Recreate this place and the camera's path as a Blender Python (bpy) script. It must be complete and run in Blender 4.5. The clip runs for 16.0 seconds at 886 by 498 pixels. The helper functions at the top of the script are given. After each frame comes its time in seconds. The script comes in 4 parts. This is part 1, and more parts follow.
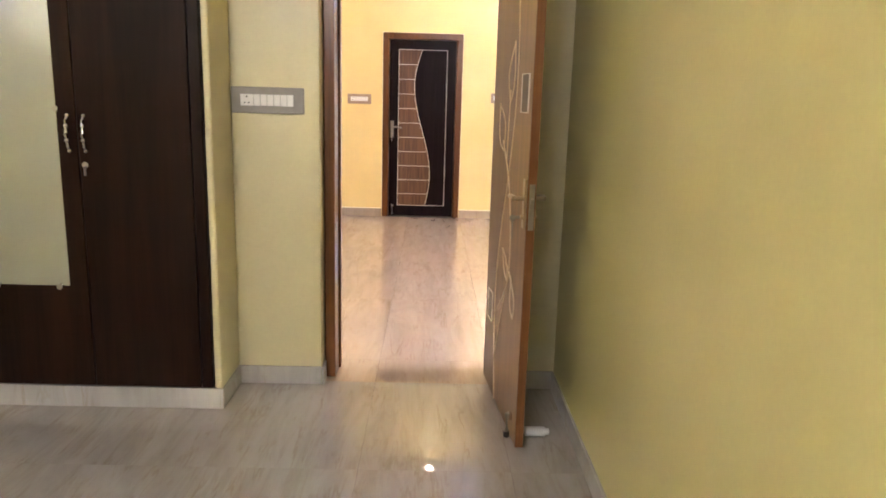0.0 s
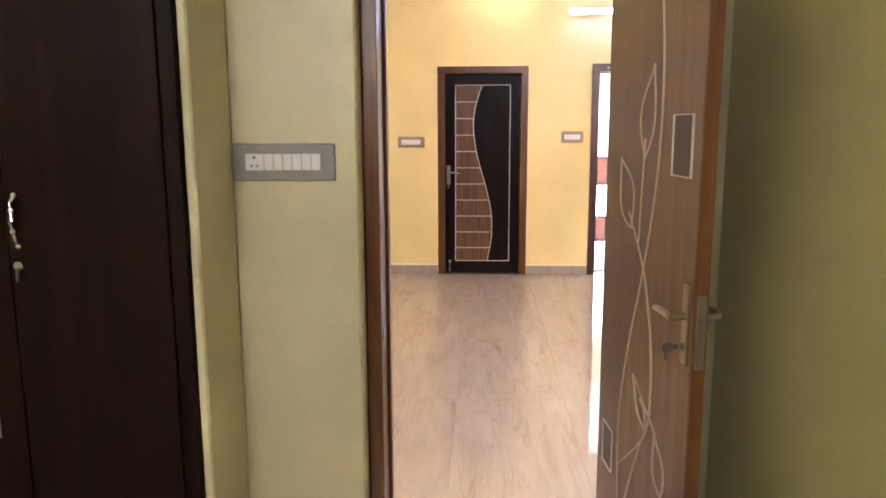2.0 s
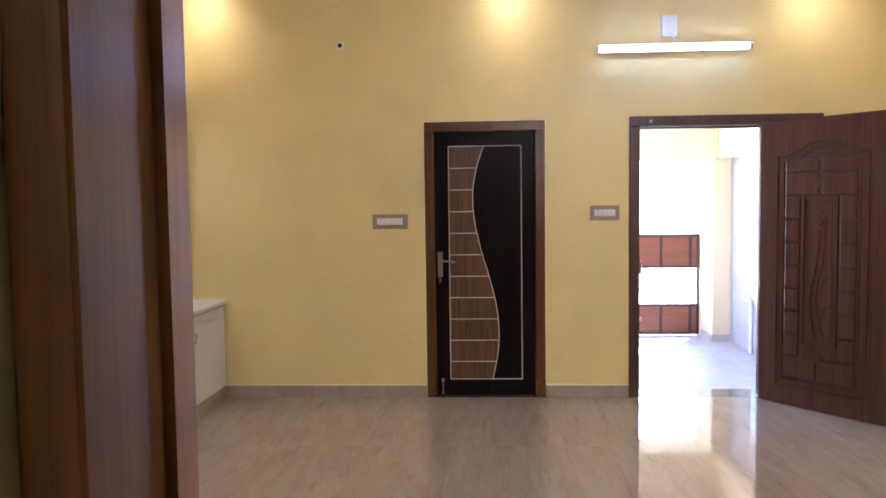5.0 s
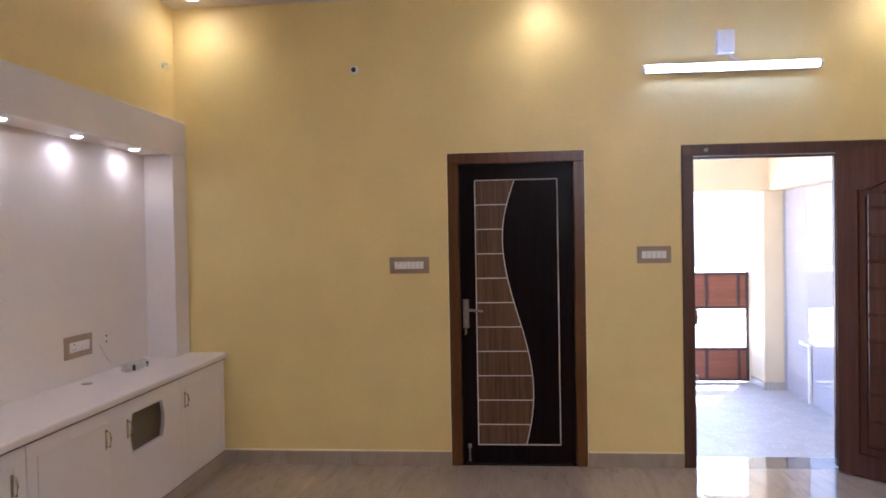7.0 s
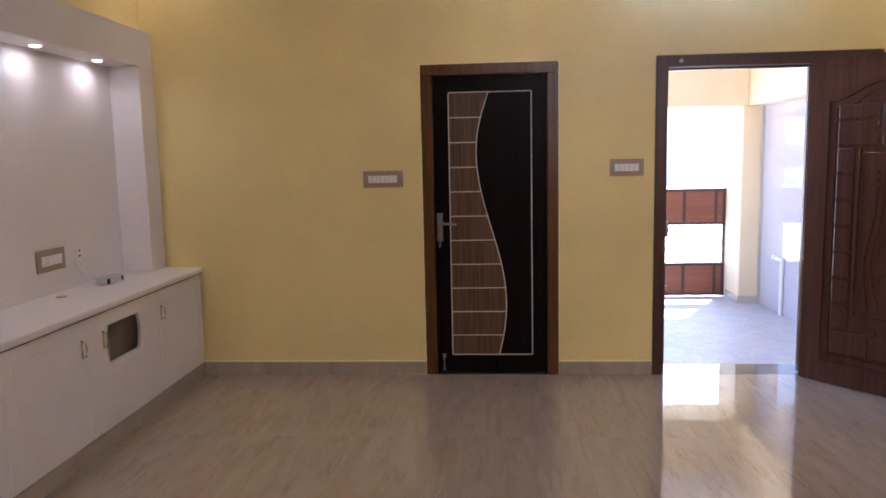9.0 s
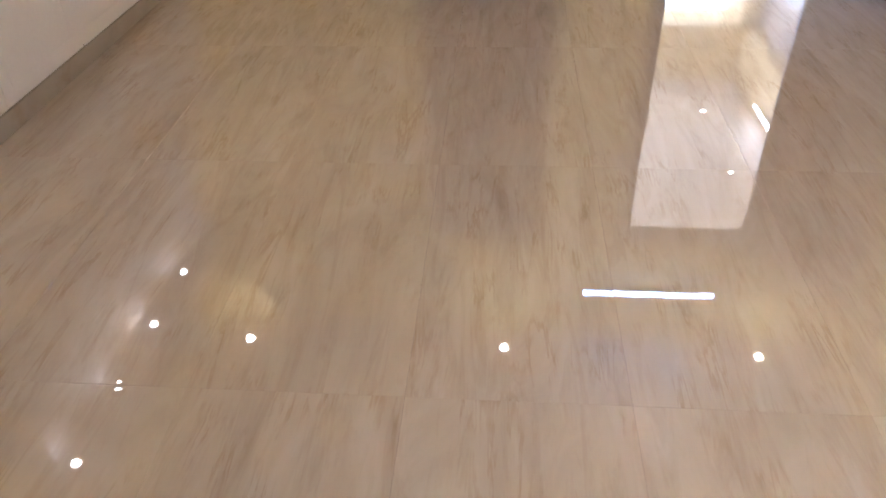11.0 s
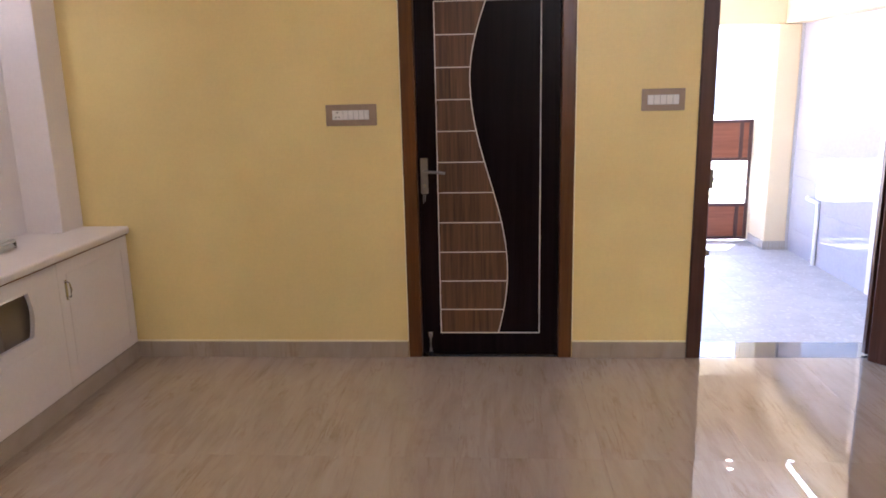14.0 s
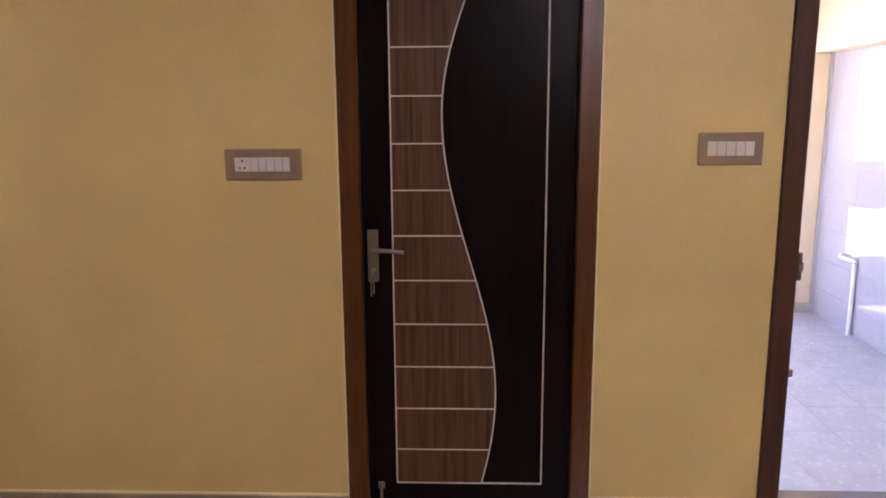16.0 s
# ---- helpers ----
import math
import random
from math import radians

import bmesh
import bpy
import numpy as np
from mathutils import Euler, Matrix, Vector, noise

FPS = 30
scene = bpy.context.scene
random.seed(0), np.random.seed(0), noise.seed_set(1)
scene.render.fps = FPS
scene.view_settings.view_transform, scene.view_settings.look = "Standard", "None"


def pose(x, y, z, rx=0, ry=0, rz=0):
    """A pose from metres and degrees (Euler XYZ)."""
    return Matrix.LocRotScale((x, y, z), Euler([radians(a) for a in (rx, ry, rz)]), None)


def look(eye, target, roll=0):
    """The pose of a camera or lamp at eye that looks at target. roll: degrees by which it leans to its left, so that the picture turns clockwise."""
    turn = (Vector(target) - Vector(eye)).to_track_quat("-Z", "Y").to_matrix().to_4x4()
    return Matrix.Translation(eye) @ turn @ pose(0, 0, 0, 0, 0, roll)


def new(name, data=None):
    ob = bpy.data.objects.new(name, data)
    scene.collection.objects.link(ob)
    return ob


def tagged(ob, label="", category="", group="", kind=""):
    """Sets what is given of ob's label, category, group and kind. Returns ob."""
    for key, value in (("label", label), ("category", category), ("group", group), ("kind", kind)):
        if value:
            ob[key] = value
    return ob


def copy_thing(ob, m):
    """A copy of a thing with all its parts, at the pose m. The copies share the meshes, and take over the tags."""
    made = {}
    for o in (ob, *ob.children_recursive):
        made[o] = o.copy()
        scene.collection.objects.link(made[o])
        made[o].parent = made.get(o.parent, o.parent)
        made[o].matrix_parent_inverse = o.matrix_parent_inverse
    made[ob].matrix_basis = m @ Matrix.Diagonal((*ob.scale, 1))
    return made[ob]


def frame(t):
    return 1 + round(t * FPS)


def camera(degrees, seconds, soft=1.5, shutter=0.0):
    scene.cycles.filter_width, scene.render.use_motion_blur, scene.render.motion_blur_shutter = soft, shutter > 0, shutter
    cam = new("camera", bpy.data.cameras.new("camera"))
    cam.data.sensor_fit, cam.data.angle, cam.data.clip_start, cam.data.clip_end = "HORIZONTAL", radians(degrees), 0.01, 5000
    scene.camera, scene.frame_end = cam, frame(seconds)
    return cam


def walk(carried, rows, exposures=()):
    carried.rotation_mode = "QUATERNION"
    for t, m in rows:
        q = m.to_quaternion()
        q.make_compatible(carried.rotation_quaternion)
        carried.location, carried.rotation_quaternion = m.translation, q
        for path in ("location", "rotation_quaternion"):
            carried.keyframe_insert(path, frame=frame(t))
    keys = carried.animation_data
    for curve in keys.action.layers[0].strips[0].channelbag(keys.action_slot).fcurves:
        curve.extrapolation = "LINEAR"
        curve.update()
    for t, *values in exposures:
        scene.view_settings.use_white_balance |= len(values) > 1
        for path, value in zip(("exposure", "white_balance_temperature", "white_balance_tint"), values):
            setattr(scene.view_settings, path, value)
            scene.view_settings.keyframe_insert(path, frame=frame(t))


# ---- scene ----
cam = camera(62.6, 16.0, soft=1.8)

PATH = [
    (0, (0.131, -8.541, 1.447), (0.167, -6.585, 1.028), 1.6),
    (0.5, (0.148, -8.356, 1.456), (0.059, -6.404, 1.028), 0.5),
    (1, (0.083, -8.072, 1.474), (-0.03, -6.123, 1.037), 0.2),
    (1.5, (0.031, -7.757, 1.479), (-0.069, -5.809, 1.038), -0.2),
    (2, (0.008, -7.434, 1.5), (-0.1, -5.464, 1.171), -0.2),
    (2.5, (-0.045, -7.122, 1.488), (-0.133, -5.131, 1.315), -0.6),
    (3, (-0.024, -6.772, 1.495), (-0.094, -4.777, 1.371), -0.7),
    (3.2, (-0.027, -6.648, 1.499), (-0.09, -4.653, 1.374), -0.4),
    (5.3, (-0.049, -5.348, 1.478), (-0.166, -3.355, 1.358), -0.9),
    (5.5, (-0.056, -5.237, 1.48), (-0.187, -3.245, 1.364), -1.0),
    (6, (-0.056, -5.019, 1.513), (-0.219, -3.028, 1.413), -1.1),
    (6.5, (-0.037, -4.926, 1.535), (-0.221, -2.936, 1.466), -1.1),
    (7, (-0.052, -4.881, 1.539), (-0.23, -2.889, 1.507), -1.0),
    (7.5, (0.011, -4.873, 1.531), (-0.179, -2.882, 1.495), -1.2),
    (8, (0.028, -4.89, 1.503), (-0.149, -2.899, 1.419), -1.3),
    (8.5, (0.008, -4.9, 1.489), (-0.143, -2.91, 1.353), -1.2),
    (9, (0.031, -4.894, 1.491), (-0.112, -2.915, 1.242), -1.2),
    (9.5, (0.011, -4.861, 1.494), (-0.115, -2.956, 0.898), -1.3),
    (10, (0.009, -4.864, 1.495), (-0.105, -3.144, 0.481), -2.2),
    (10.2, (0.019, -4.862, 1.496), (-0.086, -3.207, 0.378), -1.6),
    (12.3, (0.202, -4.662, 1.493), (0.01, -3.109, 0.248), -3.0),
    (12.5, (0.191, -4.62, 1.492), (0.063, -3.02, 0.298), -2.2),
    (13, (0.105, -4.428, 1.489), (0.011, -2.617, 0.647), -0.3),
    (13.5, (0.06, -4.167, 1.493), (-0.07, -2.246, 0.95), -1.1),
    (14, (0.027, -3.874, 1.509), (-0.111, -1.929, 1.065), -1.3),
    (14.5, (0.048, -3.588, 1.516), (-0.085, -1.634, 1.11), -1.3),
    (15, (0.076, -3.249, 1.518), (-0.051, -1.289, 1.14), -1.2),
    (15.5, (0.027, -2.901, 1.518), (-0.066, -0.938, 1.148), -0.8),
    (16, (0.01, -2.553, 1.531), (-0.065, -0.588, 1.162), -0.4),
]
EXPOSURES = [(0, 4.85, 5950, 22), (1.0, 4.78, 5900, 21), (1.5, 4.95, 5850, 23), (2.0, 4.5, 5700, 22), (2.5, 4.2, 5550, 19), (3.2, 3.75, 5450, 15), (5.3, 3.55, 5450, 18), (6.0, 3.4, 5450, 19), (8.0, 3.08, 5450, 22), (9.2, 3.06, 5550, 22), (10.2, 3.5, 5700, 18), (12.3, 3.9, 5650, 11), (12.8, 3.87, 5650, 15), (13.5, 3.52, 5600, 20), (14.5, 3.43, 5700, 24), (16, 3.1, 5900, 30)]
walk(cam, [(t, look(eye, target, roll)) for t, eye, target, roll in PATH], EXPOSURES)

# ---- world, sun, lamps ----
world = bpy.data.worlds.new("sky")
scene.world = world
world.use_nodes = True
wn = world.node_tree
sky = wn.nodes.new("ShaderNodeTexSky")
sky.sky_type = "NISHITA"
sky.sun_disc = False
sky.sun_elevation = radians(55)
sky.sun_rotation = radians(30)
wn.nodes["Background"].inputs["Strength"].default_value = 0.15
wn.links.new(sky.outputs[0], wn.nodes["Background"].inputs["Color"])

sun_data = bpy.data.lights.new("sun", "SUN")
sun_data.energy, sun_data.angle, sun_data.color = 5.0, radians(0.5), (1.0, 0.95, 0.88)
sun_ob = new("sun", sun_data)
sun_ob.matrix_world = look((0.35, 0.61, 1.0), (0, 0, 0))

WARM = (1.0, 0.88, 0.72)
CEIL = 3.15


def spot_lamp(x, y, z, watts, degrees=150, color=WARM, blend=1.0, radius=0.03):
    d = bpy.data.lights.new("spot", "SPOT")
    d.energy, d.spot_size, d.spot_blend, d.color, d.shadow_soft_size = watts, radians(degrees), blend, color, radius
    o = new("spot", d)
    o.matrix_world = pose(x, y, z)
    return o


# ---- materials ----
def base_mat(name, rough, metal=0.0, spec=0.5):
    m = bpy.data.materials.new(name)
    m.use_nodes = True
    b = m.node_tree.nodes["Principled BSDF"]
    b.inputs["Roughness"].default_value = rough
    b.inputs["Metallic"].default_value = metal
    b.inputs["Specular IOR Level"].default_value = spec
    return m, m.node_tree, b


def coords(nt, scale=(1, 1, 1), rot=(0, 0, 0), rand=0.0):
    tc = nt.nodes.new("ShaderNodeTexCoord")
    mp = nt.nodes.new("ShaderNodeMapping")
    mp.inputs["Scale"].default_value = scale
    mp.inputs["Rotation"].default_value = [radians(a) for a in rot]
    nt.links.new(tc.outputs["Object"], mp.inputs["Vector"])
    if rand:
        oi = nt.nodes.new("ShaderNodeObjectInfo")
        mul = nt.nodes.new("ShaderNodeMath")
        mul.operation = "MULTIPLY"
        mul.inputs[1].default_value = rand
        nt.links.new(oi.outputs["Random"], mul.inputs[0])
        nt.links.new(mul.outputs[0], mp.inputs["Location"])
    return mp.outputs[0]


def noise_tex(nt, vec, scale, detail=4.0, rough=0.55, distort=0.0):
    n = nt.nodes.new("ShaderNodeTexNoise")
    n.inputs["Scale"].default_value = scale
    n.inputs["Detail"].default_value = detail
    n.inputs["Roughness"].default_value = rough
    n.inputs["Distortion"].default_value = distort
    nt.links.new(vec, n.inputs["Vector"])
    return n.outputs["Fac"]


def ramp(nt, fac, stops):
    r = nt.nodes.new("ShaderNodeValToRGB")
    e = r.color_ramp.elements
    while len(e) < len(stops):
        e.new(0.5)
    for k, (p, c) in zip(e, stops):
        k.position, k.color = p, (*c, 1)
    nt.links.new(fac, r.inputs["Fac"])
    return r.outputs["Color"]


def bump(nt, b, height, strength, dist=0.002):
    n = nt.nodes.new("ShaderNodeBump")
    n.inputs["Strength"].default_value = strength
    n.inputs["Distance"].default_value = dist
    nt.links.new(height, n.inputs["Height"])
    nt.links.new(n.outputs[0], b.inputs["Normal"])


def mixed(nt, fac, a, b_):
    m = nt.nodes.new("ShaderNodeMix")
    m.data_type = "RGBA"
    m.blend_type = "MULTIPLY"
    m.inputs[0].default_value = fac
    nt.links.new(a, m.inputs[6])
    nt.links.new(b_, m.inputs[7])
    return m.outputs[2]


def paint(name, color, rough=0.55, var=0.05, bumpy=0.25):
    m, nt, b = base_mat(name, rough)
    v = coords(nt)
    lo = [c * (1 - var) for c in color]
    hi = [min(1, c * (1 + var)) for c in color]
    big = ramp(nt, noise_tex(nt, v, 1.7, 5), [(0.3, lo), (0.7, hi)])
    fine = ramp(nt, noise_tex(nt, v, 60, 3), [(0.3, (0.96, 0.96, 0.96)), (0.7, (1, 1, 1))])
    nt.links.new(mixed(nt, 1.0, big, fine), b.inputs["Base Color"])
    if bumpy:
        bump(nt, b, noise_tex(nt, v, 140, 3), bumpy, 0.0006)
    return m


def plain(name, color, rough=0.4, metal=0.0, emit=0.0):
    m, nt, b = base_mat(name, rough, metal)
    v = coords(nt)
    lo = [c * 0.93 for c in color]
    nt.links.new(ramp(nt, noise_tex(nt, v, 35, 3), [(0.35, lo), (0.65, color)]), b.inputs["Base Color"])
    if emit:
        b.inputs["Emission Color"].default_value = (*color, 1)
        b.inputs["Emission Strength"].default_value = emit
    return m


def wood(name, dark, light, rough=0.35, stretch=(26, 26, 0.9), fine=(220, 220, 5), rand=0.0, bumpy=0.15, spec=0.35):
    m, nt, b = base_mat(name, rough, 0.0, spec)
    v1, v2 = coords(nt, stretch, rand=rand), coords(nt, fine, rand=rand)
    a = ramp(nt, noise_tex(nt, v1, 1.0, 5, 0.6, 0.6), [(0.28, dark), (0.72, light)])
    f = noise_tex(nt, v2, 1.0, 3)
    c = ramp(nt, f, [(0.3, (0.72, 0.72, 0.72)), (0.65, (1, 1, 1))])
    nt.links.new(mixed(nt, 0.8, a, c), b.inputs["Base Color"])
    bump(nt, b, f, bumpy, 0.0008)
    return m


def floor_tile(name, c0, c1, c2, rough=0.05, gloss=0.5, streak=0.6, wave=0.05):
    """Polished vitrified tile: clouded ground, broken wavy streaks along the tile, short dark veins."""
    m, nt, b = base_mat(name, rough, spec=gloss)
    b.inputs["IOR"].default_value = 1.56
    v = coords(nt, (3.4, 0.8, 1), (0, 0, 10), rand=37.0)
    a = ramp(nt, noise_tex(nt, v, 1.6, 6, 0.62, 1.3), [(0.28, c0), (0.5, c1), (0.74, c2)])
    v2 = coords(nt, (13, 1.6, 1), (0, 0, 12), rand=53.0)
    s = ramp(nt, noise_tex(nt, v2, 1.0, 6, 0.66, 1.3), [(0.36, (0.84, 0.80, 0.75)), (0.50, (1, 1, 1)), (0.70, (1.0, 0.99, 0.97))])
    v4 = coords(nt, (9, 1.0, 1), (0, 0, 13), rand=71.0)
    line = ramp(nt, noise_tex(nt, v4, 1.4, 5, 0.6, 0.45), [(0.47, (0, 0, 0)), (0.495, (1, 1, 1)), (0.503, (1, 1, 1)), (0.54, (0, 0, 0))])
    v5 = coords(nt, (5, 3.0, 1), (0, 0, 8), rand=29.0)
    patch = ramp(nt, noise_tex(nt, v5, 1.3, 3, 0.6), [(0.47, (0, 0, 0)), (0.64, (1, 1, 1))])
    vein = mixed(nt, 1.0, line, patch)
    shade = nt.nodes.new("ShaderNodeMix")
    shade.data_type, shade.blend_type = "RGBA", "MULTIPLY"
    shade.inputs[7].default_value = (0.85, 0.795, 0.725, 1)
    nt.links.new(vein, shade.inputs[0])
    nt.links.new(mixed(nt, streak, a, s), shade.inputs[6])
    nt.links.new(shade.outputs[2], b.inputs["Base Color"])
    v3 = coords(nt, (1, 1, 1), rand=11.0)
    bump(nt, b, noise_tex(nt, v3, 6, 2), wave, 0.002)
    return m


YELLOW = paint("yellow_wall_paint", (0.77, 0.605, 0.25), 0.5)
LIME = paint("pale_lime_wall_paint", (0.60, 0.54, 0.315), 0.42)
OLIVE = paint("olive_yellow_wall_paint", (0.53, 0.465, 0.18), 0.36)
CREAM = paint("cream_wall_paint", (0.66, 0.555, 0.385), 0.6)
WHITE = paint("white_wall_paint", (0.755, 0.69, 0.655), 0.5, 0.02)
CABINET_WHITE = paint("white_lacquer", (0.73, 0.66, 0.615), 0.35, 0.02, 0.05)
TILE = floor_tile("beige_vein_tile", (0.330, 0.255, 0.186), (0.374, 0.294, 0.219), (0.414, 0.334, 0.260), 0.01, 1.0, 0.55)
BED_TILE = floor_tile("grey_vein_tile", (0.29, 0.262, 0.232), (0.335, 0.307, 0.274), (0.38, 0.352, 0.318), 0.01, 1.0, 0.5)
SKIRT = floor_tile("taupe_skirting_tile", (0.32, 0.255, 0.195), (0.37, 0.30, 0.232), (0.42, 0.348, 0.275), 0.25, 0.5, 0.25)
GREY_SKIRT = floor_tile("grey_skirting_tile", (0.37, 0.35, 0.325), (0.43, 0.405, 0.38), (0.49, 0.465, 0.43), 0.25, 0.5, 0.25)
GROUT_WHITE = plain("pale_grout", (0.46, 0.455, 0.49), 0.5)
GROUT = plain("grout", (0.44, 0.37, 0.30), 0.7)
TEAK = wood("teak_frame", (0.068, 0.023, 0.005), (0.150, 0.054, 0.011), 0.32)
TEAK_WARM = wood("warm_teak_frame", (0.105, 0.037, 0.008), (0.21, 0.078, 0.016), 0.32)
DARK_FRAME = wood("dark_brown_frame", (0.060, 0.024, 0.018), (0.10, 0.042, 0.03), 0.35)
WENGE = wood("wenge_laminate", (0.005, 0.0025, 0.0028), (0.013, 0.0066, 0.0068), 0.32, spec=0.07)
WALNUT = wood("walnut_laminate", (0.044, 0.019, 0.008), (0.180, 0.086, 0.040), 0.38, (55, 55, 1.4), rand=9.0)
WARDROBE = wood("dark_walnut_board", (0.007, 0.003, 0.0017), (0.025, 0.0096, 0.0048), 0.30, (11, 11, 0.6), spec=0.13)
LEAF_BROWN = wood("brown_door_laminate", (0.180, 0.088, 0.033), (0.300, 0.158, 0.065), 0.36)
LEAF_DARK = wood("dark_door_laminate", (0.11, 0.05, 0.03), (0.17, 0.085, 0.05), 0.36)
MAIN_DOOR = wood("moulded_door_skin", (0.070, 0.026, 0.017), (0.112, 0.046, 0.030), 0.27)
LIP = wood("orange_edge_lipping", (0.145, 0.056, 0.014), (0.22, 0.088, 0.024), 0.4)
BEAD = plain("cream_beading", (0.72, 0.66, 0.58), 0.4)
BEAD_GOLD = plain("gold_beading", (0.64, 0.51, 0.34), 0.35)
STEEL = plain("brushed_steel", (0.31, 0.295, 0.28), 0.32, 1.0)
CHROME = plain("chrome", (0.75, 0.74, 0.72), 0.14, 1.0)
BRASS = plain("antique_brass", (0.44, 0.36, 0.25), 0.28, 1.0)
PLATE = plain("taupe_plastic", (0.33, 0.235, 0.165), 0.3)
PLATE_GREY = plain("grey_plastic", (0.30, 0.275, 0.24), 0.3)
MODULE = plain("white_plastic", (0.78, 0.76, 0.74), 0.3)
# Bed colour carries the shade of the narrow gaps between switches.
SHADOW_GAP = plain("gap_shade_module_bed", (0.46, 0.45, 0.435), 0.5)
BLACK = plain("black_plastic", (0.012, 0.012, 0.012), 0.4)
RUBBER = plain("white_rubber", (0.75, 0.75, 0.73), 0.5)
CABLE = plain("pale_grey_cable", (0.60, 0.59, 0.58), 0.3)
GRANITE = plain("dark_grey_granite", (0.075, 0.074, 0.077), 0.015)
GRANITE.node_tree.nodes["Principled BSDF"].inputs["Specular IOR Level"].default_value = 1.0
GATE_STEEL = plain("painted_gate_steel", (0.045, 0.016, 0.016), 0.4)
GATE_PANEL = wood("gate_wood_panel", (0.16, 0.055, 0.032), (0.24, 0.09, 0.052), 0.45, (0.8, 26, 26), (5, 220, 220))
WALL_TILE = plain("glossy_white_wall_tile", (0.43, 0.415, 0.465), 0.02)
WALL_TILE.node_tree.nodes["Principled BSDF"].inputs["IOR"].default_value = 1.6
PVC = plain("white_pvc", (0.75, 0.75, 0.78), 0.3)
CONCRETE = paint("pale_concrete_lane", (0.52, 0.51, 0.49), 0.9, 0.15)
SAND = paint("sandy_ground", (0.50, 0.46, 0.40), 0.9, 0.15)
PLASTER_BEAD = paint("pale_yellow_plaster_bead", (0.86, 0.76, 0.48), 0.5)
PALE_LIME = paint("paler_lime_wall_paint", (0.69, 0.665, 0.47), 0.45)
FACADE = paint("pale_facade", (0.74, 0.72, 0.68), 0.7)
LEAFMAT = plain("leaf_green", (0.12, 0.16, 0.06), 0.5)
thin = LEAFMAT.node_tree.nodes.new("ShaderNodeBsdfTranslucent")
thin.inputs["Color"].default_value = (0.55, 0.60, 0.35, 1)
both = LEAFMAT.node_tree.nodes.new("ShaderNodeAddShader")
LEAFMAT.node_tree.links.new(LEAFMAT.node_tree.nodes["Principled BSDF"].outputs[0], both.inputs[0])
LEAFMAT.node_tree.links.new(thin.outputs[0], both.inputs[1])
LEAFMAT.node_tree.links.new(both.outputs[0], LEAFMAT.node_tree.nodes["Material Output"].inputs["Surface"])
MIRROR = base_mat("mirror_silver", 0.01, 1.0)[0]
MIRROR.node_tree.nodes["Principled BSDF"].inputs["Base Color"].default_value = (0.75, 0.785, 0.775, 1)
PANE = base_mat("brown_tinted_pane", 0.03)[0]
pn = PANE.node_tree
clear = pn.nodes.new("ShaderNodeBsdfTransparent")
clear.inputs["Color"].default_value = (0.80, 0.73, 0.63, 1)
gloss = pn.nodes.new("ShaderNodeBsdfGlossy")
gloss.inputs["Roughness"].default_value = 0.03
sheet = pn.nodes.new("ShaderNodeMixShader")
sheet.inputs[0].default_value = 0.07
pn.links.new(clear.outputs[0], sheet.inputs[1])
pn.links.new(gloss.outputs[0], sheet.inputs[2])
pn.links.new(sheet.outputs[0], pn.nodes["Material Output"].inputs["Surface"])
GLASS = base_mat("smoked_glass", 0.05)[0]
GLASS.node_tree.nodes["Principled BSDF"].inputs["Base Color"].default_value = (0.06, 0.055, 0.05, 1)
TUBE_GLOW = plain("tube_diffuser", (0.42, 0.58, 1.0), 0.4, 0, 3.5)
SOUTH_FILL = plain("south_fill_diffuser", (0.95, 0.96, 0.98), 0.4, 0, 25)
PORCH_GLOW = plain("porch_tube_diffuser", (0.90, 0.94, 1.0), 0.4, 0, 3.5)
INLAY = wood("dark_inlay_laminate", (0.042, 0.022, 0.016), (0.070, 0.038, 0.028), 0.36)
BED_GLOW = plain("added_bed_tube_diffuser", (1.0, 0.98, 0.92), 0.4, 0, 15)
SPOT_GLOW = plain("spot_lens", (1.0, 0.86, 0.68), 0.4, 0, 12)
NICHE_GLOW = plain("niche_lens", (1.0, 0.93, 0.88), 0.4, 0, 6)


def paver_mat():
    m, nt, b = base_mat("patterned_paver", 0.45)
    v = coords(nt, (1, 1, 1), rand=5.0)
    vo = nt.nodes.new("ShaderNodeTexVoronoi")
    vo.feature = "SMOOTH_F1"
    vo.inputs["Scale"].default_value = 17
    nt.links.new(v, vo.inputs["Vector"])
    a = ramp(nt, vo.outputs["Distance"], [(0.15, (0.50, 0.505, 0.53)), (0.30, (0.39, 0.395, 0.42)), (0.6, (0.42, 0.425, 0.45))])
    f = ramp(nt, noise_tex(nt, v, 5, 5), [(0.3, (0.80, 0.80, 0.82)), (0.7, (1, 1, 1))])
    nt.links.new(mixed(nt, 1.0, a, f), b.inputs["Base Color"])
    bump(nt, b, vo.outputs["Distance"], 0.3, 0.004)
    return m


PAVER = paver_mat()


# ---- mesh helpers ----
def box(bm, x0, x1, y0, y1, z0, z1, bevel=0.0, seg=1):
    r = bmesh.ops.create_cube(bm, size=1.0)
    vs = r["verts"]
    bmesh.ops.scale(bm, vec=(abs(x1 - x0), abs(y1 - y0), abs(z1 - z0)), verts=vs)
    bmesh.ops.translate(bm, vec=((x0 + x1) / 2, (y0 + y1) / 2, (z0 + z1) / 2), verts=vs)
    if bevel:
        es = list({e for v in vs for e in v.link_edges})
        bmesh.ops.bevel(bm, geom=es, offset=bevel, segments=seg, affect="EDGES", profile=0.5)
    return bm


def boxes(*specs, bevel=0.0, seg=1):
    bm = bmesh.new()
    for s in specs:
        box(bm, *s, bevel=bevel, seg=seg)
    return bm


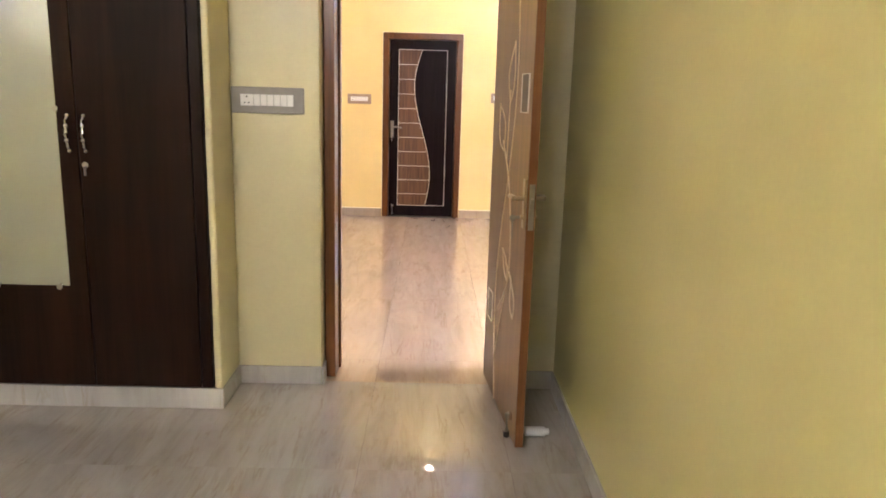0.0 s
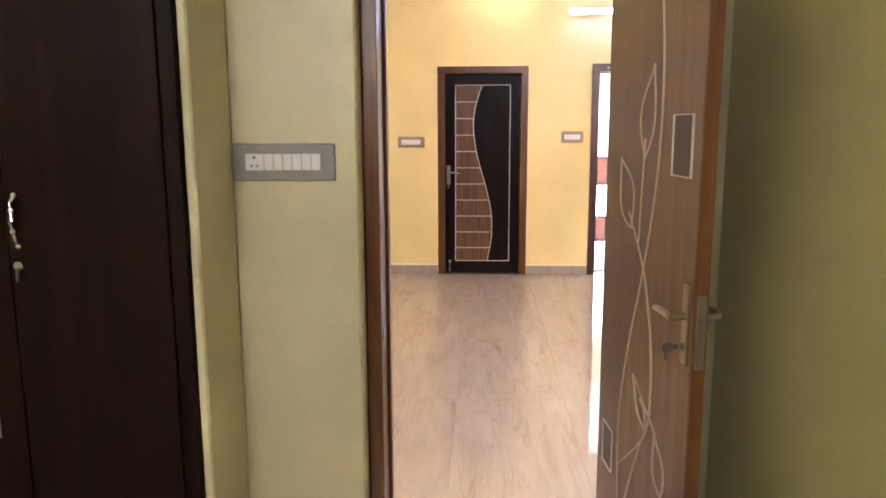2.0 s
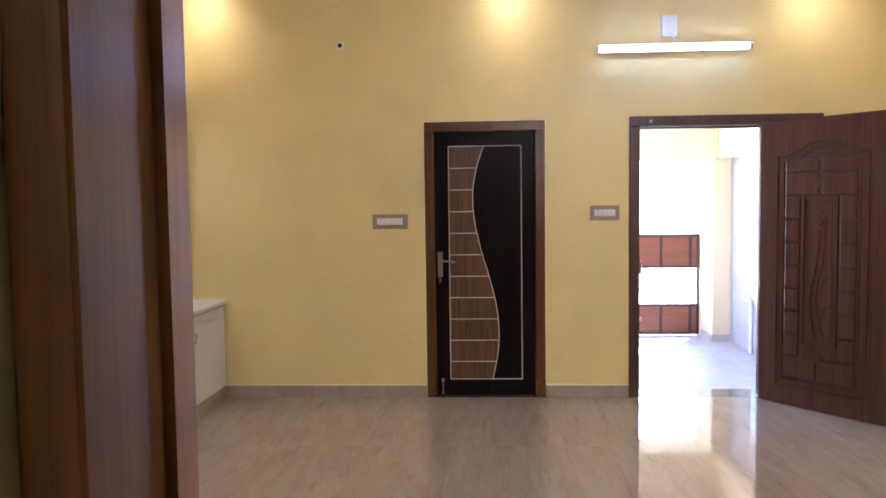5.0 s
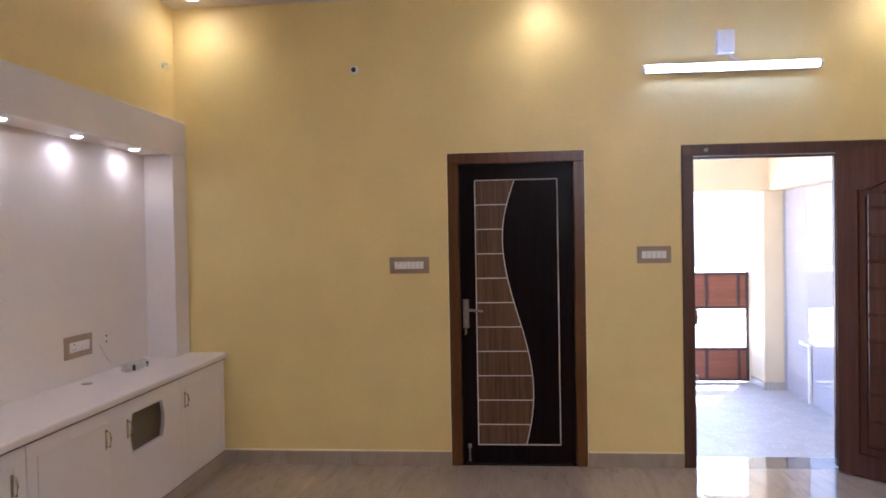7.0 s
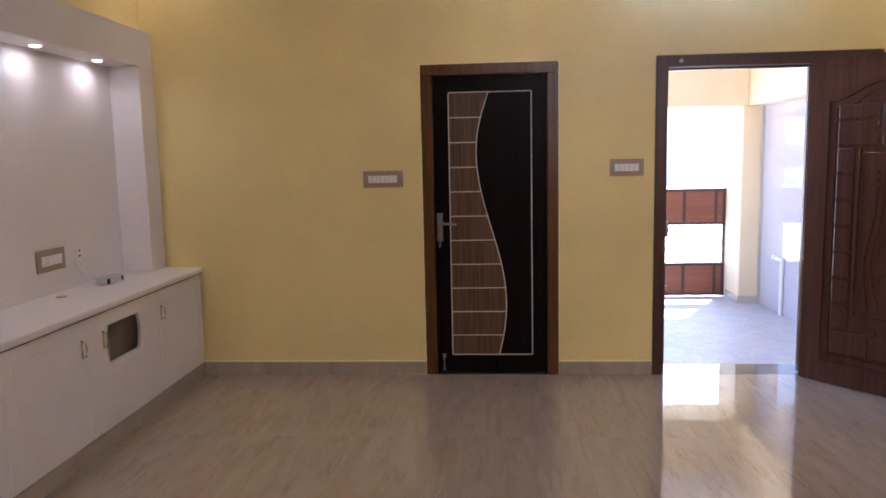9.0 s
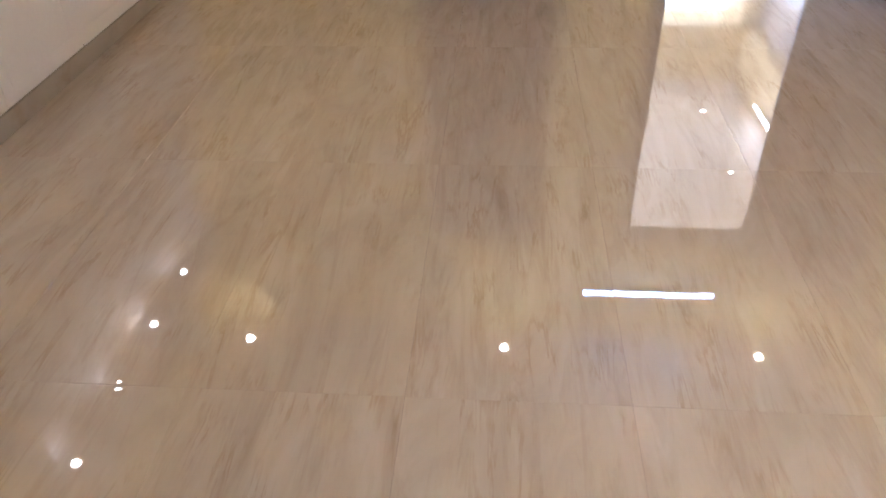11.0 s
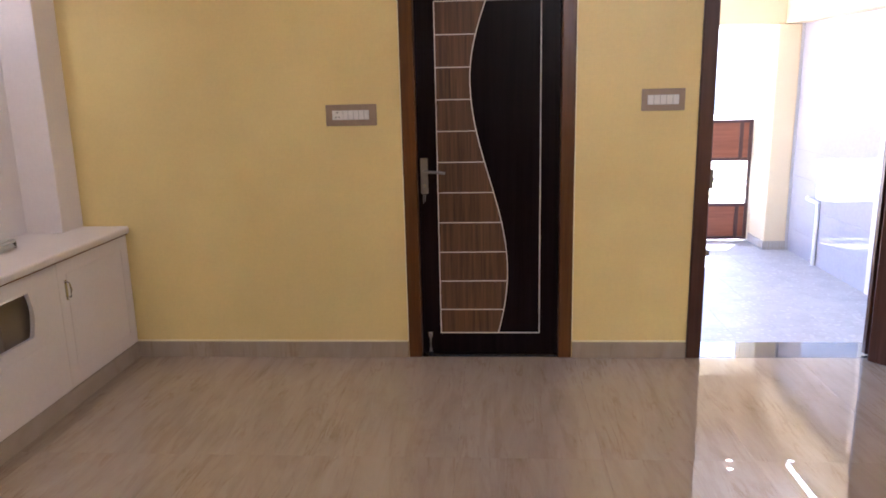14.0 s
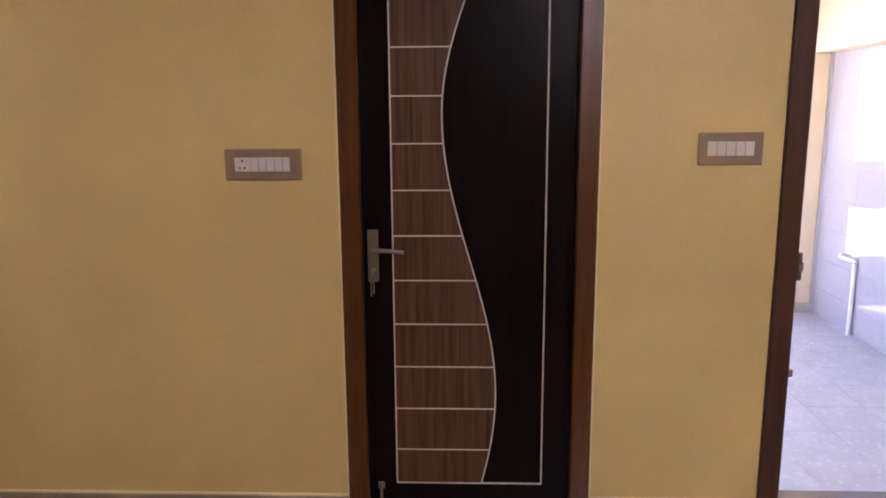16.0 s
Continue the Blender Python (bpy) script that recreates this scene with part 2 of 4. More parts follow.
def cyl(bm, p, r, length, axis="z", seg=20, r2=None):
    turn = {"z": Matrix(), "x": Matrix.Rotation(math.pi / 2, 4, "Y"), "y": Matrix.Rotation(-math.pi / 2, 4, "X")}[axis]
    bmesh.ops.create_cone(bm, cap_ends=True, segments=seg, radius1=r, radius2=r if r2 is None else r2, depth=length,
                          matrix=Matrix.Translation(p) @ turn)
    return bm


def tube(bm, pts, r, seg=8):
    """A round rod along a line of points."""
    rings = []
    for i, p in enumerate(pts):
        p = Vector(p)
        a, b = Vector(pts[max(0, i - 1)]), Vector(pts[min(len(pts) - 1, i + 1)])
        d = (b - a).normalized()
        side = d.cross(Vector((0, 0, 1)))
        if side.length < 0.05:
            side = d.cross(Vector((1, 0, 0)))
        side.normalize()
        up = side.cross(d).normalized()
        rr = r[i] if isinstance(r, (list, tuple)) else r
        rings.append([bm.verts.new(p + side * rr * math.cos(k * 2 * math.pi / seg) + up * rr * math.sin(k * 2 * math.pi / seg)) for k in range(seg)])
    for a, b in zip(rings, rings[1:]):
        for k in range(seg):
            bm.faces.new((a[k], a[(k + 1) % seg], b[(k + 1) % seg], b[k]))
    bm.faces.new(rings[0][::-1])
    bm.faces.new(rings[-1])
    return bm


def ribbon(bm, pts, w, y0, y1, closed=False):
    """A flat bead of width w along points (x, z), from depth y0 (proud) to y1."""
    n = len(pts)
    rows = []
    for i in range(n):
        a = Vector(pts[(i - 1) % n] if closed else pts[max(0, i - 1)])
        b = Vector(pts[(i + 1) % n] if closed else pts[min(n - 1, i + 1)])
        d = (b - a).normalized()
        s = Vector((-d.y, d.x)) * w / 2
        p = Vector(pts[i])
        rows.append([bm.verts.new((q.x, y, q.y)) for q, y in ((p + s, y1), (p + s * 0.7, y0), (p - s * 0.7, y0), (p - s, y1))])
    pairs = list(zip(rows, rows[1:])) + ([(rows[-1], rows[0])] if closed else [])
    for a, b in pairs:
        for k in range(3):
            bm.faces.new((a[k], a[k + 1], b[k + 1], b[k]))
    if not closed:
        bm.faces.new(rows[0][::-1])
        bm.faces.new(rows[-1])
    return bm


def prism(bm, outline, y0, y1):
    """A plate from an outline of (x, z), between depths y0 (front) and y1."""
    f = [bm.verts.new((x, y0, z)) for x, z in outline]
    b = [bm.verts.new((x, y1, z)) for x, z in outline]
    bm.faces.new(f)
    bm.faces.new(b[::-1])
    for i in range(len(f)):
        j = (i + 1) % len(f)
        bm.faces.new((f[j], f[i], b[i], b[j]))
    return bm


def curve_pts(ctrl, n=12):
    """A smooth line through a few guide points (x, z)."""
    c = [ctrl[0], *ctrl, ctrl[-1]]
    out = []
    for i in range(1, len(c) - 2):
        p0, p1, p2, p3 = (Vector(q) for q in c[i - 1:i + 3])
        for k in range(n):
            t = k / n
            out.append(tuple(0.5 * ((2 * p1) + (p2 - p0) * t + (2 * p0 - 5 * p1 + 4 * p2 - p3) * t * t + (3 * p1 - p0 - 3 * p2 + p3) * t ** 3)))
    out.append(tuple(ctrl[-1]))
    return out


def finish(name, bm, material, smooth=False):
    bmesh.ops.recalc_face_normals(bm, faces=bm.faces[:])
    me = bpy.data.meshes.new(name)
    bm.to_mesh(me)
    bm.free()
    me.materials.append(material)
    if smooth:
        for p in me.polygons:
            p.use_smooth = True
        me.set_sharp_from_angle(angle=radians(40))
    return me


def part(name, bm, material, parent, label="", smooth=False):
    ob = new(name, finish(name, bm, material, smooth))
    ob.parent = parent
    return tagged(ob, label)


def thing(name, label, category, m=None, group="", kind=""):
    ob = new(name)
    if m is not None:
        ob.matrix_basis = m
    return tagged(ob, label, category, group, kind)


def struct(name, bm, material, label, category):
    return tagged(new(name, finish(name, bm, material)), label, category, kind="structure")


# ---- setting: hall, bedroom, porch ----
XL, XR = -2.34, 2.95          # hall side walls
YB, YH = -5.09, -4.825         # bedroom face and hall face of the dividing wall
BR, BL = 0.766, -2.2           # bedroom side walls
SIDE = -0.808                 # corner beside the wardrobe
FRONT = -5.40                 # wardrobe front
YBACK = -9.6                  # bedroom back wall
PZ = -0.47                    # porch floor

wall_far = struct("wall_north", boxes(
    (XL - 0.2, -0.452, 0, 0.23, 0, CEIL), (-0.452, 0.456, 0, 0.23, 2.10, CEIL), (0.456, 1.08, 0, 0.23, 0, CEIL),
    (1.08, 2.49, 0, 0.23, 2.115, CEIL), (2.49, XR + 0.2, 0, 0.23, 0, CEIL)), YELLOW,
    "yellow painted plaster wall with two doorways", "wall")
UE = -2.75     # far end of the display unit
FX, NB = -2.265, -2.465    # its surround's face and niche back
struct("wall_west", boxes((XL - 0.2, XL, YH, 0, 2.362, CEIL), (XL - 0.2, XL, YH, UE, 0, 2.362), (XL - 0.2, XL, UE, 0, 0, 0.73)), YELLOW, "yellow painted wall behind the white display unit", "wall")
struct("wall_east", boxes((XR, XR + 0.2, YH, 0, 0, CEIL)), YELLOW, "plain yellow painted hall wall", "wall")
DL, DR, DT = -0.395, 0.53, 2.12   # bedroom doorway in the wall
struct("wall_divide_hall_side", boxes(
    (XL - 0.2, DL, YH - 0.1, YH, 0, CEIL), (DL, DR, YH - 0.1, YH, DT, CEIL), (DR, XR + 0.2, YH - 0.1, YH, 0, CEIL)), YELLOW,
    "yellow painted hall side of the dividing wall", "wall")
struct("wall_divide_bedroom_side", boxes(
    (SIDE, DL, YB, YH - 0.1, 0, CEIL), (DL, DR, YB, YH - 0.1, DT, CEIL), (DR, BR + 0.2, YB, YH - 0.1, 0, CEIL), bevel=0.006), LIME, "pale lime painted bedroom wall beside the doorway", "wall")
struct("wall_wardrobe_side", boxes((SIDE - 0.03, SIDE - 0.0005, FRONT + 0.004, YH - 0.1, 0, CEIL), bevel=0.006), LIME, "narrow pale lime wall between wardrobe and doorway", "wall")
struct("wall_wardrobe_back", boxes((BL, SIDE - 0.03, YH - 0.25, YH - 0.1, 0, CEIL)), LIME, "plain wall behind the wardrobe", "wall")
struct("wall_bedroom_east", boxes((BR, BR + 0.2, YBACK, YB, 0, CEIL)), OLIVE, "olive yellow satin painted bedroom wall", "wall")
struct("wall_bedroom_west", boxes((BL - 0.2, BL, YBACK, YH - 0.1, 0, CEIL)), PALE_LIME, "plain pale lime bedroom wall", "wall")
struct("wall_bedroom_south", boxes((BL - 0.2, BR + 0.2, YBACK - 0.2, YBACK, 0, CEIL)), PALE_LIME, "plain pale lime wall behind the bedroom", "wall")
struct("ceiling", boxes((XL - 0.2, XR + 0.2, YBACK - 0.2, 0.23, CEIL, CEIL + 0.12)), WHITE, "white painted flat ceiling", "ceiling")

# porch
struct("wall_porch_back", boxes((0.5, 3.25, 4.70, 5.35, 2.062, 2.8), (0.5, 1.28, 5.15, 5.35, PZ, 2.062), bevel=0.01), CREAM, "cream painted porch beam over the gate", "wall")
struct("wall_porch_beam", boxes((3.25, 3.7, 0.23, 5.35, 2.06, 2.8), bevel=0.01), CREAM, "cream painted beam along the porch", "wall")
struct("porch_pillar", boxes((3.16, 3.412, 4.655, 5.15, PZ, 2.06), (3.16, 3.7, 5.15, 5.35, PZ, 2.06), bevel=0.012), CREAM, "cream painted porch pillar", "pillar")
struct("wall_porch_west", boxes((0.5, 0.65, 0.23, 5.15, PZ, 0.3), (0.5, 0.65, 0.23, 5.15, 2.3, 2.8)), CREAM, "low cream parapet along the open porch side", "wall")
struct("ceiling_porch", boxes((0.5, 3.7, 0.23, 5.35, 2.8, 2.92)), WHITE, "white porch ceiling", "ceiling")
porch_wall = struct("wall_porch_east", boxes((3.448, 3.7, 2.83, 4.655, PZ, 2.06), (3.412, 3.7, 4.655, 5.15, PZ, 2.06)), GROUT_WHITE, "glossy white tiled porch wall", "wall")
struct("wall_porch_near", boxes((3.43, 3.7, 0.23, 2.83, PZ, 2.06), bevel=0.004), WHITE, "white painted end of the porch wall beside the tiles", "wall")
# Unseen wall, added so no skylight leaks under the closed door.
struct("wall_store", boxes((XL - 0.2, 0.5, 0.232, 0.3, -0.5, CEIL)), CREAM, "unseen plain wall added to block daylight behind the closed door", "wall")

# floor bed with tiles laid on it at the end of the file
floor = struct("floor", boxes((XL - 0.2, XR + 0.2, YBACK - 0.2, 0.0, -0.12, -0.012)), GROUT, "glossy beige vein-patterned tile floor", "floor")
sill = struct("door_sill", boxes((1.08, 2.49, 0.0, 0.25, PZ - 0.05, 0.0), bevel=0.004), GRANITE, "polished grey granite door sill", "sill")
struct("door_sill_closed", boxes((-0.452, 0.456, 0.0, 0.23, -0.12, -0.002)), GRANITE, "grey granite sill under the closed door", "sill")
porch_floor = struct("floor_porch", boxes((0.5, 3.7, 0.25, 5.35, PZ - 0.1, PZ - 0.01)), GROUT_WHITE, "pale grey patterned paver porch floor", "floor")

# skirtings
SK = 0.092


def skirting(name, runs, material, label):
    bm = bmesh.new()
    for r in runs:
        box(bm, *r, 0.0, SK, bevel=0.002)
    return struct(name, bm, material, label, "skirting")


skirting("baseboard_north", [(XL, -0.455, -0.012, 0), (0.459, 1.077, -0.012, 0), (2.493, XR, -0.012, 0)], SKIRT, "taupe tile skirting along the yellow wall")
skirting("baseboard_bedroom", [(SIDE, DL - 0.002, YB - 0.012, YB), (SIDE, SIDE + 0.012, FRONT + 0.004, YB - 0.012), (DL, DL + 0.012, YB - 0.012, -5.006),
                               (DR + 0.01, BR, YB - 0.012, YB), (BR - 0.012, BR, YBACK, YB - 0.012)], GREY_SKIRT, "grey stone tile skirting of the bedroom")
skirting("baseboard_hall_south", [(XL, DL - 0.07, YH, YH + 0.012), (DR + 0.07, XR, YH, YH + 0.012)], SKIRT, "taupe tile skirting beside the bedroom door")
skirting("baseboard_east", [(XR - 0.012, XR, YH + 0.012, -0.012)], SKIRT, "taupe tile skirting on the plain hall wall")
bm = boxes((3.152, 3.16, 4.647, 5.15, PZ, PZ + 0.1), (3.16, 3.412, 4.647, 4.655, PZ, PZ + 0.1))
struct("baseboard_porch", bm, GREY_SKIRT, "grey tile skirting round the porch pillar", "skirting")
bm = boxes((XL, -0.455, -0.011, 0, SK, SK + 0.009), (0.459, 1.077, -0.011, 0, SK, SK + 0.009), bevel=0.002)
struct("trim_plaster_line", bm, PLASTER_BEAD, "pale yellow plaster bead above the skirting", "trim")
bm = boxes((-0.4575, -0.4505, -0.006, 0, SK + 0.01, 2.0985), (0.4545, 0.4610, -0.006, 0, SK + 0.01, 2.0985), (-0.4575, 0.4610, -0.006, 0, 2.0988, 2.104))
struct("trim_door_filler", bm, PLASTER_BEAD, "pale filler line round the closed door frame", "trim")


# ---- door frames ----
def door_frame(name, x0, x1, top, w, y0, y1, material, label):
    t = thing(name, label, "door frame", kind="structure")
    part("jamb", boxes((x0, x0 + w, y0, y1, 0.001, top - w), bevel=0.004), material, t)
    part("jamb", boxes((x1 - w, x1, y0, y1, 0.001, top - w), bevel=0.004), material, t)
    part("head", boxes((x0, x1, y0, y1, top - w, top), bevel=0.004), material, t)
    # rebate stops that the leaf closes on
    part("stop", boxes((x0 + w, x0 + w + 0.012, y1 - 0.05, y1, 0.001, top - w), (x1 - w - 0.012, x1 - w, y1 - 0.05, y1, 0.001, top - w),
                       (x0 + w, x1 - w, y1 - 0.05, y1, top - w - 0.012, top - w)), material, t)
    return t


door_frame("door_frame_closed", -0.45, 0.454, 2.098, 0.072, -0.014, 0.125, TEAK, "orange-brown teak door frame of the closed door")
main_frame = door_frame("door_frame_main", 1.082, 2.488, 2.113, 0.075, -0.014, 0.125, DARK_FRAME, "dark brown wooden frame of the main door")
part("strike_plate", boxes((1.157, 1.172, -0.012, 0.035, 0.94, 1.04), (1.157, 1.176, -0.016, 0.0, 0.975, 1.005), bevel=0.002), STEEL, main_frame, "steel lock keeper on the frame")
part("bolt_keeper", boxes((1.157, 1.175, -0.005, 0.02, 0.58, 0.61), bevel=0.003), STEEL, main_frame, "small steel bolt keeper")
part("latch_stud", cyl(bmesh.new(), (1.235, -0.018, 2.075), 0.012, 0.012, "y"), STEEL, main_frame, "small steel stud")
bed_frame = door_frame("door_frame_bedroom", DL + 0.002, DR - 0.002, DT - 0.002, 0.053, -5.0, YH + 0.012, TEAK_WARM, "brown teak frame of the open bedroom door")
part("strike_plate", boxes((DL + 0.055, DL + 0.058, -4.965, -4.94, 0.76, 0.80)), STEEL, bed_frame, "dull steel strike plate")


# ---- hardware ----
def lever_set(parent, x, z0, z1, lever_z, side, front, material, key=True, out=-1):
    """A long back plate with a lever; side: +1 lever to +x; out: which way it stands off the leaf."""
    plate = part("back_plate", boxes((x - 0.02, x + 0.02, min(front, front + out * 0.006), max(front, front + out * 0.006), z0, z1), bevel=0.002), material, parent, "satin metal back plate")
    bm = cyl(bmesh.new(), (x, front + out * 0.022, lever_z), 0.009, 0.04, "y", 14)
    tube(bm, [(x, front + out * 0.042, lever_z), (x + side * 0.03, front + out * 0.046, lever_z + 0.003), (x + side * 0.075, front + out * 0.045, lever_z), (x + side * 0.115, front + out * 0.04, lever_z - 0.006)], [0.010, 0.009, 0.008, 0.007], 10)
    part("lever", bm, material, plate, smooth=True)
    part("cylinder", cyl(bmesh.new(), (x, front + out * 0.01, z0 + 0.045), 0.009, 0.012, "y", 14), BRASS, plate, "brass key cylinder")
    if key:
        bm = boxes((x - 0.002, x + 0.002, min(front + out * 0.018, front + out * 0.042), max(front + out * 0.018, front + out * 0.042), z0 + 0.039, z0 + 0.051))
        cyl(bm, (x, front + out * 0.046, z0 + 0.042), 0.013, 0.003, "x", 14)
        tube(bm, [(x + 0.012 * math.sin(a), front + out * 0.046, z0 + 0.02 - 0.012 * math.cos(a)) for a in [k * math.pi / 6 for k in range(13)]], 0.0015, 6)
        box(bm, x - 0.006, x - 0.002, min(front + out * 0.044, front + out * 0.046), max(front + out * 0.044, front + out * 0.046), z0 - 0.045, z0 + 0.01)
        box(bm, x + 0.003, x + 0.008, min(front + out * 0.046, front + out * 0.048), max(front + out * 0.046, front + out * 0.048), z0 - 0.035, z0 + 0.01)
        part("key_bunch", bm, STEEL, plate, "bunch of small keys hanging in the lock")
    return plate


def floor_stop(parent, x, front, z0, z1):
    p = part("door_stay", boxes((x - 0.014, x + 0.014, front - 0.012, front, z1 - 0.03, z1), bevel=0.002), CHROME, parent, "chrome foot-operated door stay")
    bm = cyl(bmesh.new(), (x, front - 0.018, (z0 + z1) / 2), 0.005, z1 - z0 - 0.01, "z", 12)
    cyl(bm, (x, front - 0.018, z0 + 0.036), 0.010, 0.022, "z", 12, 0.006)
    cyl(bm, (x, front - 0.018, z1 - 0.012), 0.009, 0.018, "z", 12)
    part("stay_rod", bm, STEEL, p, smooth=True)
    part("rubber_foot", cyl(bmesh.new(), (x, front - 0.018, z0 + 0.012), 0.013, 0.024, "z", 14), BLACK, p, "black rubber foot")
    return p


# ---- closed door with a wave inlay ----
closed = thing("panel_door", "closed dark wenge door with walnut wave inlay and cream beading", "door", pose(-0.376, 0.03, 0))
LW = 0.756
slab = part("leaf", boxes((0, LW, 0, 0.034, 0.008, 2.024), bevel=0.002), WENGE, closed)
px0, px1, pz0, pz1 = 0.106, 0.655, 0.134, 1.917
RUNG = (pz1 - pz0) / 10.83


def wave(v):
    half = 0.476 if v < 0.22 else 0.58
    return 0.504 - 0.176 * math.cos(math.pi * (v - 0.22) / half)


def wave_x(z):
    return px0 + (px1 - px0) * wave((pz1 - z) / (pz1 - pz0))


for k in range(11):
    za, zb = max(pz0, pz1 - RUNG * (k + 1)), pz1 - RUNG * k
    zs = [za + (zb - za) * i / 6 for i in range(7)]
    part("panel", prism(bmesh.new(), [(px0, za), *[(wave_x(z), z) for z in zs], (px0, zb)], -0.002, 0.001), WALNUT, slab, "walnut veneer inlay panel")
bead = bmesh.new()
for k in range(1, 11):
    z = pz1 - RUNG * k
    ribbon(bead, [(px0, z), (wave_x(z), z)], 0.006, -0.0045, 0.0)
part("bead_rungs", bead, BEAD, slab, "thin cream horizontal beads")
part("bead_wave", ribbon(bmesh.new(), [(wave_x(pz1 - (pz1 - pz0) * i / 60), pz1 - (pz1 - pz0) * i / 60) for i in range(61)], 0.006, -0.005, 0.0), BEAD, slab, "thin cream wave bead")
bead = bmesh.new()
for a, b in (((px0, pz0), (px0, pz1)), ((px1, pz0), (px1, pz1)), ((px0, pz0), (px1, pz0)), ((px0, pz1), (px1, pz1))):
    ribbon(bead, [a, b], 0.006, -0.0055, 0.0)
part("bead_border", bead, BEAD, slab, "thin cream rectangular bead")
lever_set(closed, 0.034, 0.925, 1.118, 1.045, 1, 0.0, STEEL)
floor_stop(closed, 0.046, 0.0, 0.004, 0.14)

# ---- bedroom door, standing open ----
bed_door = thing("bedroom_door", "open brown laminate door with pale gold leaf-pattern beading", "door", pose(0.429, -4.93, 0, 0, 0, -84.7))
W = 0.82
slab = part("leaf", boxes((0, W - 0.008, 0, 0.034, 0.008, 2.05), bevel=0.002), LEAF_BROWN, bed_door)
part("edge_lipping", boxes((W - 0.008, W, 0, 0.034, 0.008, 2.05), bevel=0.001), LIP, slab, "orange-brown timber edge")
swoop = curve_pts([(0.46, 2.048), (0.535, 1.68), (0.525, 1.39), (0.437, 1.10), (0.325, 0.85), (0.25, 0.58), (0.265, 0.28), (0.32, 0.01)])
part("dark_panel", prism(bmesh.new(), [(0.001, 2.048), *swoop, (0.001, 0.01)], -0.0012, 0.001), LEAF_DARK, slab, "darker brown curved laminate panel")


def leaf_outline(tip, base, bulge_a, bulge_b):
    t, b = Vector(tip), Vector(base)
    d = b - t
    s = Vector((-d.y, d.x)).normalized()
    a = [t + d * u + s * bulge_a * math.sin(math.pi * u ** 1.25) for u in [i / 10 for i in range(11)]]
    c = [t + d * u - s * bulge_b * math.sin(math.pi * u ** 1.25) for u in [i / 10 for i in range(9, 0, -1)]]
    return [tuple(q) for q in a + c]


bead = bmesh.new()
ribbon(bead, swoop, 0.0034, -0.005, 0.0)
part("bead_swoop", bead, BEAD_GOLD, slab, "thin gold curved bead")
bead = bmesh.new()
ribbon(bead, curve_pts([(0.282, 1.246), (0.437, 1.10), (0.52, 0.93), (0.545, 0.76), (0.50, 0.62), (0.25, 0.415)]), 0.0034, -0.006, 0.0)
ribbon(bead, curve_pts([(0.41, 1.468), (0.395, 1.30), (0.385, 1.165)]), 0.0027, -0.006, 0.0)
ribbon(bead, curve_pts([(0.456, 0.719), (0.53, 0.70), (0.60, 0.667)]), 0.0034, -0.006, 0.0)
ribbon(bead, curve_pts([(0.49, 0.61), (0.38, 0.42), (0.28, 0.20)]), 0.0034, -0.0055, 0.0)
part("bead_stems", bead, BEAD_GOLD, slab, "thin gold stem beads")
for tip, base, a, b in (((0.468, 1.667), (0.41, 1.413), 0.05, 0.075), ((0.18, 1.405), (0.305, 1.20), 0.075, 0.065), ((0.38, 0.768), (0.51, 0.645), 0.035, 0.03), ((0.59, 0.667), (0.66, 0.515), 0.045, 0.045)):
    part("bead_leaf", ribbon(bmesh.new(), leaf_outline(tip, base, a, b), 0.0035, -0.0058, 0.0, True), BEAD_GOLD, slab, "pale gold leaf-shaped bead")
for x0, x1, z0, z1 in ((0.632, 0.76, 1.38, 1.529), (0.07, 0.185, 0.353, 0.497)):
    rect = part("inlay_square", boxes((x0, x1, -0.0015, 0.001, z0, z1)), INLAY, slab, "small dark inlay rectangle")
    part("bead", ribbon(bmesh.new(), [(x0, z0), (x1, z0), (x1, z1), (x0, z1)], 0.005, -0.0055, 0.0, True), BEAD, rect)
lever_set(bed_door, 0.774, 0.93, 1.126, 1.05, -1, 0.0, BRASS)
lever_set(bed_door, 0.774, 0.93, 1.126, 1.05, -1, 0.034, BRASS, key=False, out=1)
part("latch_plate", boxes((W, W + 0.002, 0.006, 0.028, 0.93, 1.11)), STEEL, bed_door, "steel latch plate on the door edge")
part("latch_bolt", boxes((W, W + 0.012, 0.011, 0.023, 1.035, 1.055)), STEEL, bed_door)
part("tower_bolt", boxes((0.735, 0.775, 0.034, 0.052, 0.68, 0.76), bevel=0.004), BRASS, bed_door, "dark brass bolt on the far face")
floor_stop(bed_door, 0.72, 0.0, 0.01, 0.12)

stopper = tagged(new("door_stopper", finish("door_stopper", cyl(cyl(bmesh.new(), (0, 0, 0.022), 0.021, 0.085, "x", 18), (0.05, 0, 0.022), 0.014, 0.02, "x", 18), RUBBER, True)), "white rubber door stopper on the floor behind the door", "door stopper")
stopper.matrix_basis = pose(0.605, -5.62, 0)

# ---- main door: fixed narrow leaf and open moulded leaf ----
main_fixed = thing("door_side_leaf", "closed narrow dark brown moulded side leaf", "door", pose(2.05, 0.03, 0))
part("leaf", boxes((0, 0.36, 0, 0.034, 0.01, 2.035), bevel=0.002), MAIN_DOOR, main_fixed)
main_door = thing("main_door", "open dark brown moulded main door with carved panel relief", "door", pose(2.02, -0.06, 0, 0, 0, -51.5))
MW = 0.88
slab = part("leaf", boxes((0, MW, 0, 0.036, 0.008, 2.045), bevel=0.003), MAIN_DOOR, main_door)
cx, bw, bz0, bz1 = 0.44, 0.31, 0.15, 1.79


